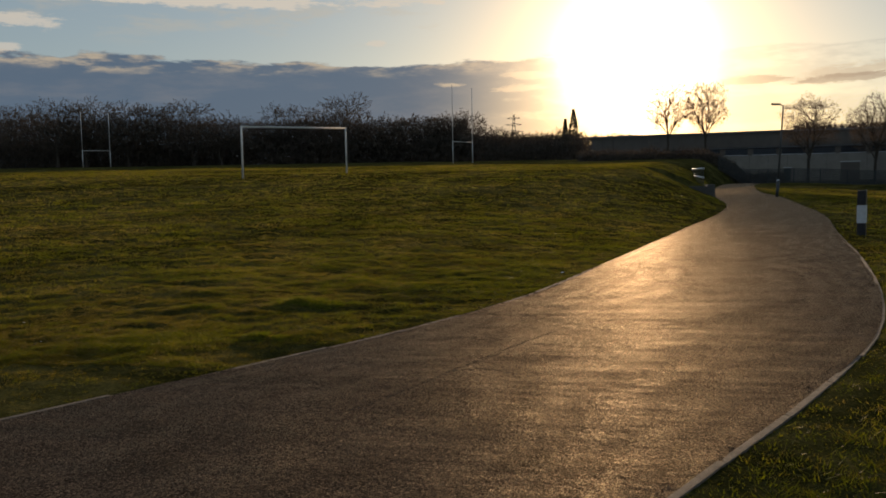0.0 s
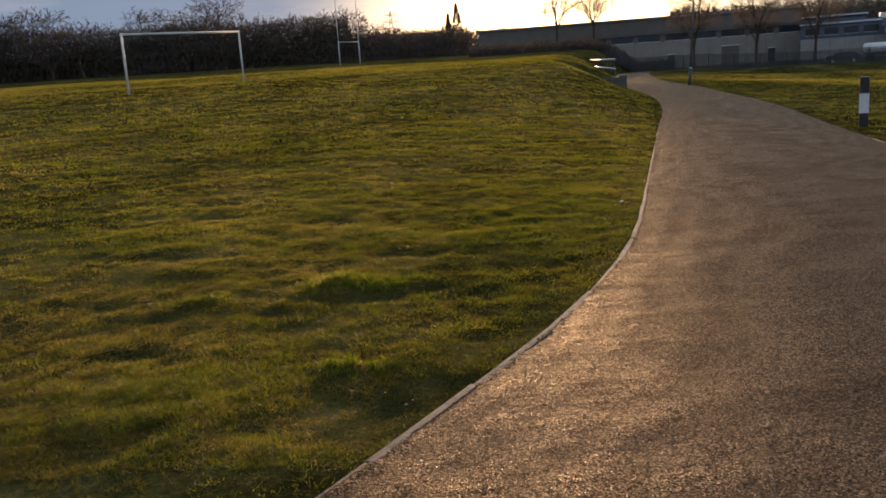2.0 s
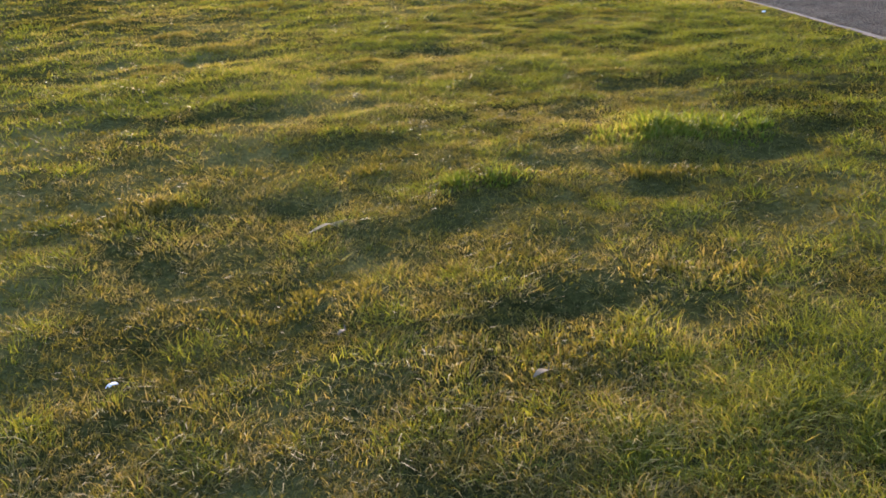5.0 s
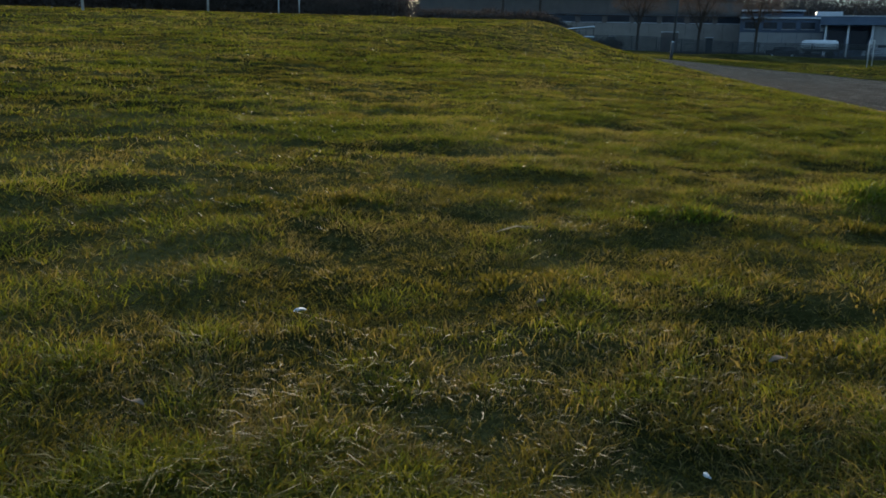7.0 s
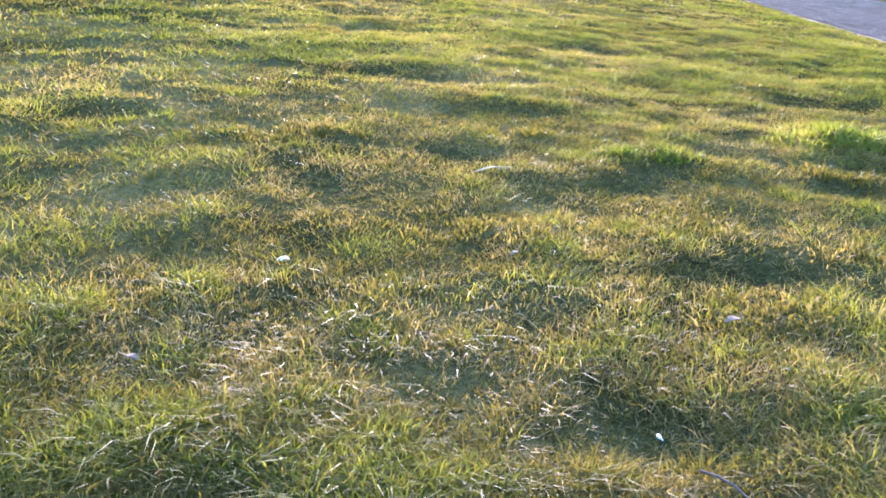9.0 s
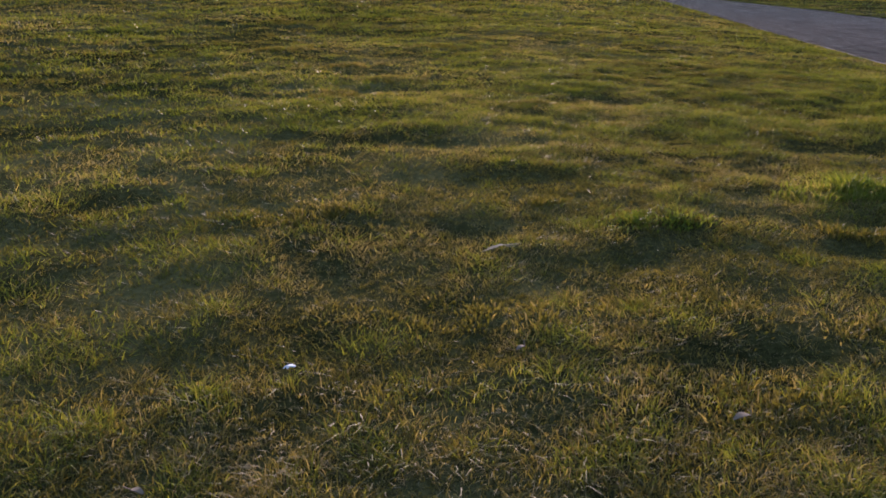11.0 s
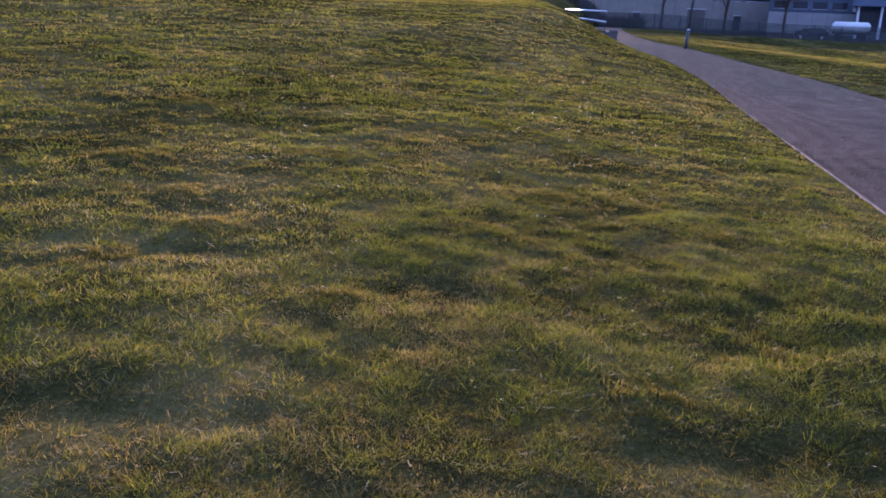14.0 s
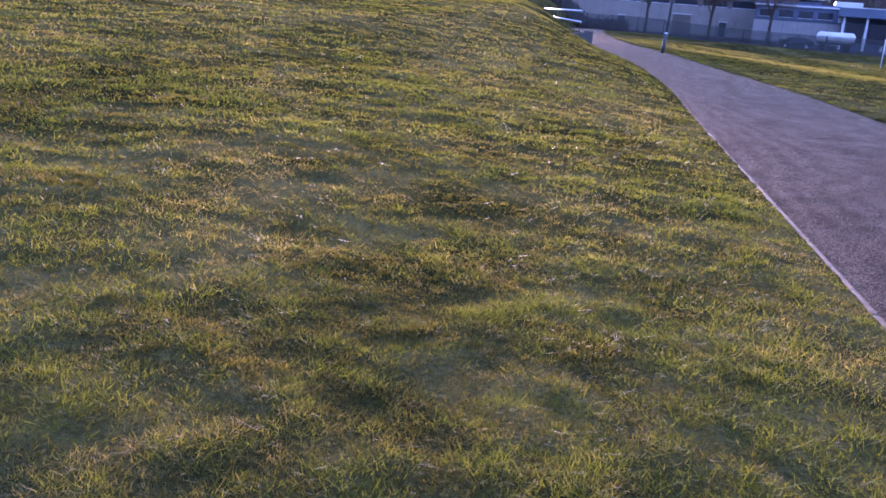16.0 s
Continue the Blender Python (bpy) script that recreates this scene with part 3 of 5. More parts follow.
def worn(x, y):
    """One in the middle of a hollow, fading to nought."""
    out = np.zeros(np.shape(x))
    for hx, hy, lx, ly, deep in HOLLOWS:
        out = np.maximum(out, np.exp(-(((x - hx) / lx) ** 2 + ((y - hy) / ly) ** 2) ** 1.5))
    return out


def land(x, y, rough=True):
    """Height of the ground."""
    x, y = np.asarray(x, float), np.asarray(y, float)
    u, w = beside(x, y)
    z = path_level(y)
    # the playing field climbs to the left of the path
    v = y - 0.25 * np.minimum(x, 0)
    t = v - 8.0
    ramp = 0.5 * (t + np.sqrt(t * t + 9.0)) - 0.6
    rise = np.where(ramp < 37, 0.0505 * ramp, 0.0505 * 37 + 0.029 * (ramp - 37))
    rise = np.where(rise > 5.5, 5.5 + (rise - 5.5) * 0.12, rise)
    reach = 13.0 - 7.8 * step((y - 12) / 33)
    share = np.clip(u / reach, 0, 1)
    slow = step(share)
    share = 1 - (1 - share) ** 2
    share = share + (slow - share) * 0.75 * step((y - 28) / 16) * step((56.2 - y) / 0.8)
    climb = np.maximum(rise - path_level(y), 0) * share
    held = 0.72 * step((y - 55.9) / 0.5) * step((90 - y) / 6) * np.clip((u - 0.25) / 0.3, 0, 1)
    z = z + np.where(u > 0, np.maximum(climb, held), 0)
    # the lower pitch on the right, with a long bank beyond the path's end and a rise to the fence
    away = step(w / 12)
    dip = -0.55 * np.exp(-(((x - 36) / 22) ** 2 + ((y - 62) / 26) ** 2))
    shelf = (0.55 - 0.85 * step((x - 16) / 26)) * step((y + 0.25 * x - 78) / 28)
    far = 0.012 * np.maximum(np.hypot(x, y) - 150, 0)
    far = np.where(far > 4, 4 + (far - 4) * 0.05, far)
    along = (x - 24) * 0.95 + (y - 84) * 0.30
    across = -(x - 24) * 0.30 + (y - 84) * 0.95
    bank = 0.45 * np.exp(-(across / 2.2) ** 2) * step((along + 3) / 8) * step((34 - along) / 22)
    z = z + np.where(w > 0, (dip + shelf - path_level(y) * 0.6 + bank) * away + far * away, 0)
    if rough:
        off = np.clip(np.maximum(u, w) / 0.35, 0, 1)
        near = 1 / (1 + (np.hypot(x + 2, y - 8) / 40) ** 2)
        calm = 1 - 0.72 * np.exp(-(np.hypot(x + 3.25, y - 6.3) / 0.9) ** 2)
        lumps = (hummocks(x, y) - 0.5) * 0.060 * calm + (wander(x, y * 1.2, 0.14, 6) - 0.5) * 0.012 + (wander(x, y, 1.9, 5) - 0.5) * 0.035
        lumps = lumps + (wander(x * 0.65, y * 1.25, 0.8, 50) - 0.5) * 0.034 * step((y - 10) / 9)
        z = z + lumps * off * (0.35 + 0.65 * near) + (wander(x, y, 9.0, 8) - 0.5) * 0.16 * np.clip(np.maximum(u, w) / 6, 0, 1)
        for k, (tx, ty, lx, ly, hh) in enumerate(TUFTS):
            z = z + 0.10 * hh * np.exp(-(((x - tx) / (lx * 0.9)) ** 2 + ((y - ty) / (ly * 1.2)) ** 2))
        for mx, my, lx, ly, high in MOUNDS:
            z = z + high * np.exp(-(((x - mx) / lx) ** 2 + ((y - my) / ly) ** 2))
        for hx, hy, lx, ly, deep in HOLLOWS:
            z = z - deep * np.exp(-(((x - hx) / lx) ** 2 + ((y - hy) / ly) ** 2))
    return z


def spaced(marks):
    """Grid lines: (from, to, step) stretches joined end to end."""
    out = []
    for a, b, s in marks:
        out.extend(np.linspace(a, b, max(2, int(round((b - a) / s)) + 1))[:-1])
    return np.array(out)


SHEET = {}


def sheet_level(x, y):
    """Height of the ground's own faces, for what roots in it."""
    xs, ys, z = SHEET["xs"], SHEET["ys"], SHEET["z"]
    i, j = np.clip(np.searchsorted(xs, x) - 1, 0, len(xs) - 2), np.clip(np.searchsorted(ys, y) - 1, 0, len(ys) - 2)
    p, q = (x - xs[i]) / (xs[i + 1] - xs[i]), (y - ys[j]) / (ys[j + 1] - ys[j])
    a, b, c, d = z[j, i], z[j, i + 1], z[j + 1, i], z[j + 1, i + 1]
    return np.where(p >= q, a + p * (b - a) + q * (d - b), a + q * (c - a) + p * (d - c))


def build_ground():
    xs = spaced(((-3000, -800, 550), (-800, -300, 100), (-300, -120, 20), (-120, -40, 4), (-40, -16, 1.0), (-16, -7, 0.25), (-7, -5, 0.10), (-5, 1.6, 0.065), (1.6, 6, 0.10), (6, 20, 0.25), (20, 60, 1.2), (60, 140, 5), (140, 400, 30), (400, 3000, 520), (3000, 3001, 1)))
    ys = spaced(((-1500, -300, 300), (-300, -50, 50), (-50, -6, 3), (-6, 2, 0.4), (2, 5.8, 0.10), (5.8, 13.4, 0.065), (13.4, 18, 0.10), (18, 30, 0.25), (30, 66, 0.4), (66, 120, 1.0), (120, 240, 6), (240, 500, 40), (500, 3200, 540), (3200, 3201, 1)))
    gx, gy = np.meshgrid(xs, ys)
    gz = land(gx, gy)
    u, w = beside(gx, gy)
    inside = np.clip(np.minimum(-u, -w) / 0.10, 0, 1)
    gz = gz - 0.07 * inside
    n, m = len(ys), len(xs)
    SHEET.update(xs=xs, ys=ys, z=gz)
    verts = np.stack([gx, gy, gz], -1).reshape(-1, 3)
    i = (np.arange(n - 1)[:, None] * m + np.arange(m - 1)[None]).ravel()
    tris = np.concatenate([np.stack([i, i + 1, i + m + 1], 1), np.stack([i, i + m + 1, i + m], 1)])
    ob = soup("ground", verts, tris, TURF)
    ob.data.polygons.foreach_set("use_smooth", np.ones(len(ob.data.polygons), bool))
    return tagged(ob, "rough mown turf of a sloping playing field, tussocky and partly dry", "ground", kind="structure")


def build_path():
    ys = np.concatenate([np.arange(-28, 2, 0.5), np.arange(2, 20, 0.12), np.arange(20, 121, 0.5)])
    cols = np.linspace(0, 1, 21)
    xl, xr = left_x(ys) + 0.0, right_x(ys) - 0.0
    gx = xl[:, None] * (1 - cols) + xr[:, None] * cols
    # across the path, follow lines square to its run
    yl = ys[:, None] + 0 * cols
    gz = path_level(yl) + 0.004 + 0.03 * (1 - (2 * cols - 1) ** 2) + (wander(gx, yl, 1.6, 2) - 0.5) * 0.016 + (wander(gx, yl, 0.5, 4) - 0.5) * 0.005
    verts = np.stack([gx, yl, gz], -1).reshape(-1, 3)
    m = len(cols)
    i = (np.arange(len(ys) - 1)[:, None] * m + np.arange(m - 1)[None]).ravel()
    tris = np.concatenate([np.stack([i, i + 1, i + m + 1], 1), np.stack([i, i + m + 1, i + m], 1)])
    ob = soup("path", verts, tris, ASPHALT)
    ob.data.polygons.foreach_set("use_smooth", np.ones(len(ob.data.polygons), bool))
    return tagged(ob, "curving footpath of reddish chip surfacing with worn damp patches", "path", kind="structure")


ground = build_ground()
path = build_path()


# ---- grass ----
def blades(name, x, y, height, width, lean, aim, mat, label, single=False):
    """Bent blades, three triangles each, rooted in the ground; aim: the way in which each one leans."""
    n = len(x)
    z = sheet_level(x, y) - 0.002
    turn = RNG.uniform(0, 2 * np.pi, n)
    side = np.stack([np.cos(turn), np.sin(turn), 0 * turn], -1) * (width / 2)[:, None]
    lean = np.stack([np.cos(aim), np.sin(aim), 0 * aim], -1) * (height * lean)[:, None]
    root = np.stack([x, y, z], -1)
    up = np.zeros((n, 3))
    up[:, 2] = height
    droop = RNG.uniform(0.75, 1.0, n)[:, None]
    mid = root + up * 0.62 + lean * 0.32
    tip = root + up * droop + lean
    if single:
        verts = np.stack([root - side, root + side, tip], 1).reshape(-1, 3)
        return tagged(soup(name, verts, np.arange(3 * n).reshape(-1, 3), mat), label, "grass", kind="stuff")
    verts = np.stack([root - side, root + side, mid - side * 0.8, mid + side * 0.8, tip], 1).reshape(-1, 3)
    b = (np.arange(n) * 5)[:, None]
    tris = np.concatenate([b + (0, 1, 3), b + (0, 3, 2), b + (2, 3, 4)], 1).reshape(-1, 3)
    return tagged(soup(name, verts, tris, mat), label, "grass", kind="stuff")


def scatter(x0, x1, y0, y1, cell, density):
    """Plan points strewn with the given number per square metre."""
    gx, gy = np.meshgrid(np.arange(x0, x1, cell), np.arange(y0, y1, cell))
    gx, gy = gx.ravel(), gy.ravel()
    many = RNG.poisson(density(gx + cell / 2, gy + cell / 2) * cell * cell)
    x, y = np.repeat(gx, many), np.repeat(gy, many)
    return x + RNG.random(len(x)) * cell, y + RNG.random(len(y)) * cell


def strip_distance(x, y, line):
    """Metres to a line of plan points."""
    best = np.full(np.shape(x), 1e9)
    for (ax, ay), (bx, by) in zip(line, line[1:]):
        t = np.clip(((x - ax) * (bx - ax) + (y - ay) * (by - ay)) / ((bx - ax) ** 2 + (by - ay) ** 2), 0, 1)
        best = np.minimum(best, np.hypot(x - ax - t * (bx - ax), y - ay - t * (by - ay)))
    return best


def low_distance(x, y):
    """Metres to the spot that is seen from closest by."""
    return strip_distance(x, y, ((-3.75, 6.15), (-2.75, 6.15)))


def walk_distance(x, y):
    """Metres to the strip of field that is passed at eye height."""
    return strip_distance(x, y, ((-1.6, 6.5), (-3.3, 7.0), (-1.9, 8.8), (-1.7, 10.2), (-0.6, 12.0)))


def verge_distance(x, y):
    """Metres to the verge on the far side of the path, where the walk begins."""
    return strip_distance(x, y, ((2.6, 2.2), (4.6, 5.4)))


def lawn_density(x, y):
    low, r = np.maximum(low_distance(x, y), 0.45), np.maximum(walk_distance(x, y), 0.7)
    d = np.where(r < 12, 14500 * (r / 0.7) ** -1.16, 400 * (r / 12) ** -2.6)
    d = np.maximum(d, 62000 * (low / 0.45) ** -1.65)
    d = np.where(y < 5.6 - 0.08 * x, d * 0.15, d)
    d = np.where((x > right_x(y)) & (y > 17), d * 0.45, d)
    d = np.maximum(d, 2600 * np.clip(verge_distance(x, y) / 1.0, 1, 9) ** -1.6)
    bare = hummocks(x, y) * 0.6 + wander(x, y * 1.2, 0.30, 15) * 0.4
    return d * np.clip(1.0 + 1.5 * (bare - 0.5), 0.7, 1.3) * (1 - np.where(low_distance(x, y) < 0.8, 0.25, 0.6) * worn(x, y)) * np.where((np.abs(beside(x, y)[0] - 0.3) < 0.3) & (y < 17) & (y > 5.5), 1.6, 1.0)


def rosette(cx, cy, many, radius):
    """Blades round clump centres: their places and the outward ways."""
    x, y, r = np.repeat(cx, many), np.repeat(cy, many), np.repeat(radius, many)
    dx, dy = RNG.normal(0, 1, len(x)) * r, RNG.normal(0, 1, len(x)) * r
    return x + dx, y + dy, np.arctan2(dy, dx) + RNG.normal(0, 0.8, len(x))


PER_CLUMP = 16
cx, cy = scatter(-50, 50, 0.5, 80, 0.25, lambda x, y: lawn_density(x, y) * 0.6 / PER_CLUMP)
lx, ly = scatter(-50, 50, 0.5, 80, 0.25, lambda x, y: lawn_density(x, y) * 0.4)
many = np.concatenate([np.maximum(3, RNG.poisson(PER_CLUMP, len(cx))), np.ones(len(lx), int)])
cx, cy = np.concatenate([cx, lx]), np.concatenate([cy, ly])
far = np.clip(np.minimum(np.minimum(0.75 + walk_distance(cx, cy) / 2.4, 1.5 + verge_distance(cx, cy) / 2.0), 0.6 + low_distance(cx, cy) / 1.6), 1, 11)
lush = 0.26 * np.clip((hummocks(cx, cy) - 0.5) * 1.9 + 0.5, 0, 1) + 0.46 * wander(0.8 * cx + 0.6 * cy, 0.8 * cy - 0.6 * cx, 0.085, 41) + 0.28 * wander(cx * 0.8, cy, 1.15, 43) - 0.25 * worn(cx, cy)
lush = lush - 0.05 * np.exp(-(low_distance(cx, cy) / 0.7) ** 2)
size = RNG.uniform(0.65, 1.35, len(cx)) * np.clip(0.08 + 1.75 * lush, 0.40, 1.5)
x, y, aim = rosette(cx, cy, many, 0.017 * far ** 0.6 * size)
far, size, lush = np.repeat(far, many), np.repeat(size, many), np.repeat(lush, many)
u, w = beside(x, y)
gap = 0.010 + 0.035 * RNG.random(len(x))
keep = (u > gap) | (w > gap)
x, y, aim, far, size, lush, u, w = (v[keep] for v in (x, y, aim, far, size, lush, u, w))
edge = np.clip(np.maximum(u, w) / 0.4, 0.6, 1)
tall = RNG.uniform(np.where(low_distance(x, y) < 0.7, 0.009, 0.013), 0.034, len(x)) * size * edge * np.minimum(1 + 0.08 * (far - 1), 1.5)
wide = RNG.uniform(0.0015, 0.0034, len(x)) * far ** 0.92
bend = np.where(RNG.random(len(x)) < np.where(low_distance(x, y) < 0.9, 0.52, 0.36), RNG.uniform(1.2, 2.8, len(x)), RNG.uniform(0.2, 1.2, len(x)))
close = low_distance(x, y) < 1.1
fresh = lush + RNG.normal(0, 0.05, len(x)) > 0.52
for part_of, single, mat, label in ((close & ~fresh, False, BLADES, "short lawn grass, backlit olive with dry straw patches"), (close & fresh, False, FRESH, "fresher clumps of lawn grass, backlit yellow-green"),
                                    (~close & ~fresh, True, BLADES, "rough lawn grass of the playing field, olive and straw"), (~close & fresh, True, FRESH, "greener clumps in the grass of the playing field")):
    blades("grass", x[part_of], y[part_of], tall[part_of], wide[part_of] * (1.1 + 0.2 * np.minimum(far[part_of], 3.0) if single else 1), bend[part_of], aim[part_of], mat, label, single)

# fallen dry stalks between the blades
x, y = scatter(-6.5, 1.0, 5.6, 13.0, 0.25, lambda x, y: np.minimum(750, 600 * np.maximum(np.minimum(walk_distance(x, y), low_distance(x, y)), 0.5) ** -1.4))
ok = np.maximum(*beside(x, y)) > 0.15
x, y = x[ok], y[ok]
blades("dry_grass", x, y, RNG.uniform(0.004, 0.012, len(x)), RNG.uniform(0.0012, 0.0024, len(x)), RNG.uniform(1.5, 4.0, len(x)), RNG.uniform(0, 6.28, len(x)), THATCH,
       "fallen bleached stalks of dry grass lying in the lawn", single=True)

# flattened brown thatch under the standing blades
x, y = scatter(-11, 2.4, 5.6, 20.0, 0.25, lambda x, y: np.maximum(np.minimum(5000, 3700 * (np.maximum(walk_distance(x, y), 0.8) / 0.8) ** -1.15), np.where(low_distance(x, y) < 0.7, 38000 * np.exp(-(low_distance(x, y) / 0.5) ** 2), 0)))
ok = np.maximum(*beside(x, y)) > 0.06
x, y = x[ok], y[ok]
coarse = np.clip(np.minimum(walk_distance(x, y) / 3.0, 0.6 + low_distance(x, y) / 1.6), 1, 5)
blades("thatch", x, y, RNG.uniform(0.003, 0.010, len(x)) * coarse ** 0.4 * np.where(low_distance(x, y) < 0.6, 0.75, 1), RNG.uniform(0.0022, 0.0050, len(x)) * coarse * np.where(low_distance(x, y) < 0.6, 0.55, 1), RNG.uniform(1.5, 4.5, len(x)), RNG.uniform(0, 6.28, len(x)), LITTER_LAYER,
       "flattened brown thatch under the standing lawn grass", single=True)

tx, ty, ta, th, tk = [], [], [], [], []
for k, (px, py, lx, ly, hh) in enumerate(TUFTS):
    n = max(22, int((190 if k == 0 else 110) * lx * ly * 9))
    qx, qy = px + RNG.normal(0, lx * 0.56, n), py + RNG.normal(0, ly * 0.66, n)
    fall = np.exp(-0.5 * (((qx - px) / lx) ** 2 + ((qy - py) / ly) ** 2))
    many = np.maximum(5, RNG.poisson(26, n))
    bx, by, aim = rosette(qx, qy, many, np.full(n, 0.020))
    tx.append(bx), ty.append(by), ta.append(aim), tk.append(np.full(len(bx), k))
    th.append(np.repeat(hh * RNG.uniform(0.45, 1.0, n) * (0.40 + 0.60 * fall) * (0.55 + 0.85 * wander(qx, qy, 0.085, 71)), many) * RNG.uniform(0.45, 1.0, len(bx)))
tx, ty, ta, th, tk = (np.concatenate(v) for v in (tx, ty, ta, th, tk))
rooted = np.maximum(*beside(tx, ty)) > 0.06
for some, mat, label in (((tk < 4) & rooted, TUFT, "tufts of longer fresh green grass standing in the lawn"), ((tk >= 4) & rooted, BLADES, "low tussocks of coarser olive grass in the lawn")):
    blades("long_grass", tx[some], ty[some], th[some], RNG.uniform(0.0032, 0.0075, some.sum()) * np.where(low_distance(tx[some], ty[some]) < 0.5, 0.5, 1), RNG.uniform(0.2, 1.2, some.sum()), ta[some], mat, label)


def level(x, y):
    return float(land(np.array([float(x)]), np.array([float(y)]))[0])


# ---- pitch furniture ----
def build_goal(name, a, b, high, radius, label, net_hooks=False):
    """A bare goal frame: two posts and a crossbar."""
    a, b = Vector((*a, level(*a))), Vector((*b, level(*b)))
    goal = thing(name, (a + b) / 2, label, "goal", "goal frames on the pitches")
    o = (a + b) / 2
    for foot in (a, b):
        p = foot - o
        part("post", tube(p - Vector((0, 0, 0.15)), p + Vector((0, 0, high)), radius, sides=14), GOAL_WHITE, goal, smooth=True)
    top = Vector((0, 0, high - radius))
    part("crossbar", tube(a - o + top, b - o + top, radius, sides=14), GOAL_WHITE, goal, smooth=True)
    return goal


def build_rugby_posts(a, b, high, label):
    a, b = Vector((*a, level(*a))), Vector((*b, level(*b)))
    o = (a + b) / 2
    posts = thing("rugby_posts", o, label, "rugby posts", "rugby posts on the field")
    for foot in (a, b):
        p = foot - o
        bm = tube(p - Vector((0, 0, 0.3)), p + Vector((0, 0, 3.1)), 0.075, sides=10)
        add_tube(bm, p + Vector((0, 0, 3.1)), p + Vector((0, 0, high)), 0.06, 0.04, sides=10)
        part("upright", bm, GOAL_WHITE, posts, smooth=True)
    part("crossbar", tube(a - o + Vector((0, 0, 3.0)), b - o + Vector((0, 0, 3.0)), 0.05, sides=10), GOAL_WHITE, posts, smooth=True)
    return posts


build_goal("football_goal", (-14.33, 36.77), (-11.37, 43.46), 2.44, 0.047, "white full-size football goal frame without a net, muddy at its feet")
build_goal("football_goal", (35.8, 74.0), (39.05, 78.9), 2.2, 0.042, "white goal frame without a net on the lower pitch")
build_rugby_posts((-17.9, 116.7), (-15.9, 122.1), 10.9, "tall white rugby posts in front of bare woodland")
build_rugby_posts((-89.4, 137.9), (-87.1, 143.0), 10.0, "distant white rugby posts in front of dark bare trees")


def build_bollard(place, turn):
    x, y = place
    ob = thing("bollard", (x, y, level(x, y)), "square black recycled-plastic bollard with a broad white band, beside the path", "bollard", turn=turn)
    bm = box((0, 0, 0.35), (0.170, 0.170, 1.30), bevel=0.012)
    part("post", bm, POST_BLACK, ob)
    bm = bmesh.new()
    for sx, sy, wx, wy in ((0, 1, 0.174, 0.005), (0, -1, 0.174, 0.005), (1, 0, 0.005, 0.166), (-1, 0, 0.005, 0.166)):
        add_box(bm, (sx * 0.0855, sy * 0.0855, 0.485), (wx, wy, 0.385), bevel=0.0015)
    part("white_band", bm, POST_WHITE, ob, "white reflective band")
    return ob


build_bollard((7.35, 19.70), -25)


def build_lamp(place, high, turn, lean=0.0, name="street_lamp"):
    x, y = place
    ob = thing(name, (x, y, level(x, y)), "grey tapered street lamp column with a flat head", "street lamp", "street lamps")
    ob.matrix_basis = pose(x, y, level(x, y), 0, lean, turn)
    base = part("base", tube((0, 0, -0.3), (0, 0, 1.0), 0.095, sides=14), DARK_STEEL, ob, smooth=True)
    part("collar", tube((0, 0, 1.0), (0, 0, 1.06), 0.10, 0.07, sides=14), GALVANISED, base)
    part("column", tube((0, 0, 1.05), (0, 0, high), 0.062, 0.042, sides=12), LAMP_STEEL, ob, smooth=True)
    part("bracket", tube((0, 0, high - 0.03), (-0.25, 0, high + 0.05), 0.03, sides=8), LAMP_STEEL, ob)
    bm = box((-0.42, 0, high + 0.06), (0.54, 0.24, 0.10), bevel=0.035)
    head = part("lamp_head", bm, LAMP_STEEL, ob)
    part("lens", box((-0.46, 0, high + 0.004), (0.38, 0.18, 0.02), bevel=0.004), GLASS_DARK, head)
    return ob


build_lamp((12.55, 53.75), 5.50, 0, 3.0)


# ---- parapet with a railing beside the far path ----
def build_parapet():
    a, b = Vector((9.0, 55.85)), Vector((11.9, 89.0))
    run = (b - a).length
    turn = math.degrees(math.atan2(b.y - a.y, b.x - a.x))
    wall = thing("parapet_wall", (a.x, a.y, 0.08), "low dark stone parapet wall beside the far end of the path", "wall", turn=turn, kind="structure")
    for row in range(3):
        for k in range(5):
            x, y = -0.10 * (k + 0.6), 0.52 * (k + 0.6)
            part("stone", box((x, y, 0.05 + 0.22 * row), (0.34, 0.505, 0.205), 11, bevel=0.012), STONE, wall)
    part("return_coping", box((-0.28, 1.45, 0.66), (0.40, 2.7, 0.09), 11, bevel=0.015), STONE, wall)
    part("end_pier", box((0.18, 0, 0.36), (0.42, 0.46, 0.92), bevel=0.02), STONE, wall)
    n = 34
    for row in range(3):
        for k in range(n):
            long = run / n
            at = 0.4 + long * (k + 0.5 + (0.5 if row % 2 else 0))
            part("stone", box((at, 0.012 * RNG.uniform(-1, 1), 0.05 + 0.22 * row + 0.02 * at * 0), (long - 0.018, 0.36, 0.205), bevel=0.012), STONE, wall)
    part("coping", box((run / 2 + 0.3, 0, 0.66), (run, 0.44, 0.09), bevel=0.015), STONE, wall)
    rail = thing("railing", (a.x - 0.45, a.y + 0.4, 0.55), "galvanised two-rail steel railing catching the low sun above a parapet", "railing", turn=turn)
    for k in range(11):
        part("post", box((k * 3.2 + 0.03, 0, 0.62 + 0.03 * k), (0.04, 0.04, 1.70), bevel=0.006), DARK_STEEL, rail, "dark steel post")
    for z0 in (0.78, 1.36):
        bm = bmesh.new()
        add_tube(bm, (-0.05, 0, z0), (32.4, 0, z0 + 0.33), 0.07, sides=12)
        part("rail", bm, GALVANISED, rail, smooth=True)


build_parapet()


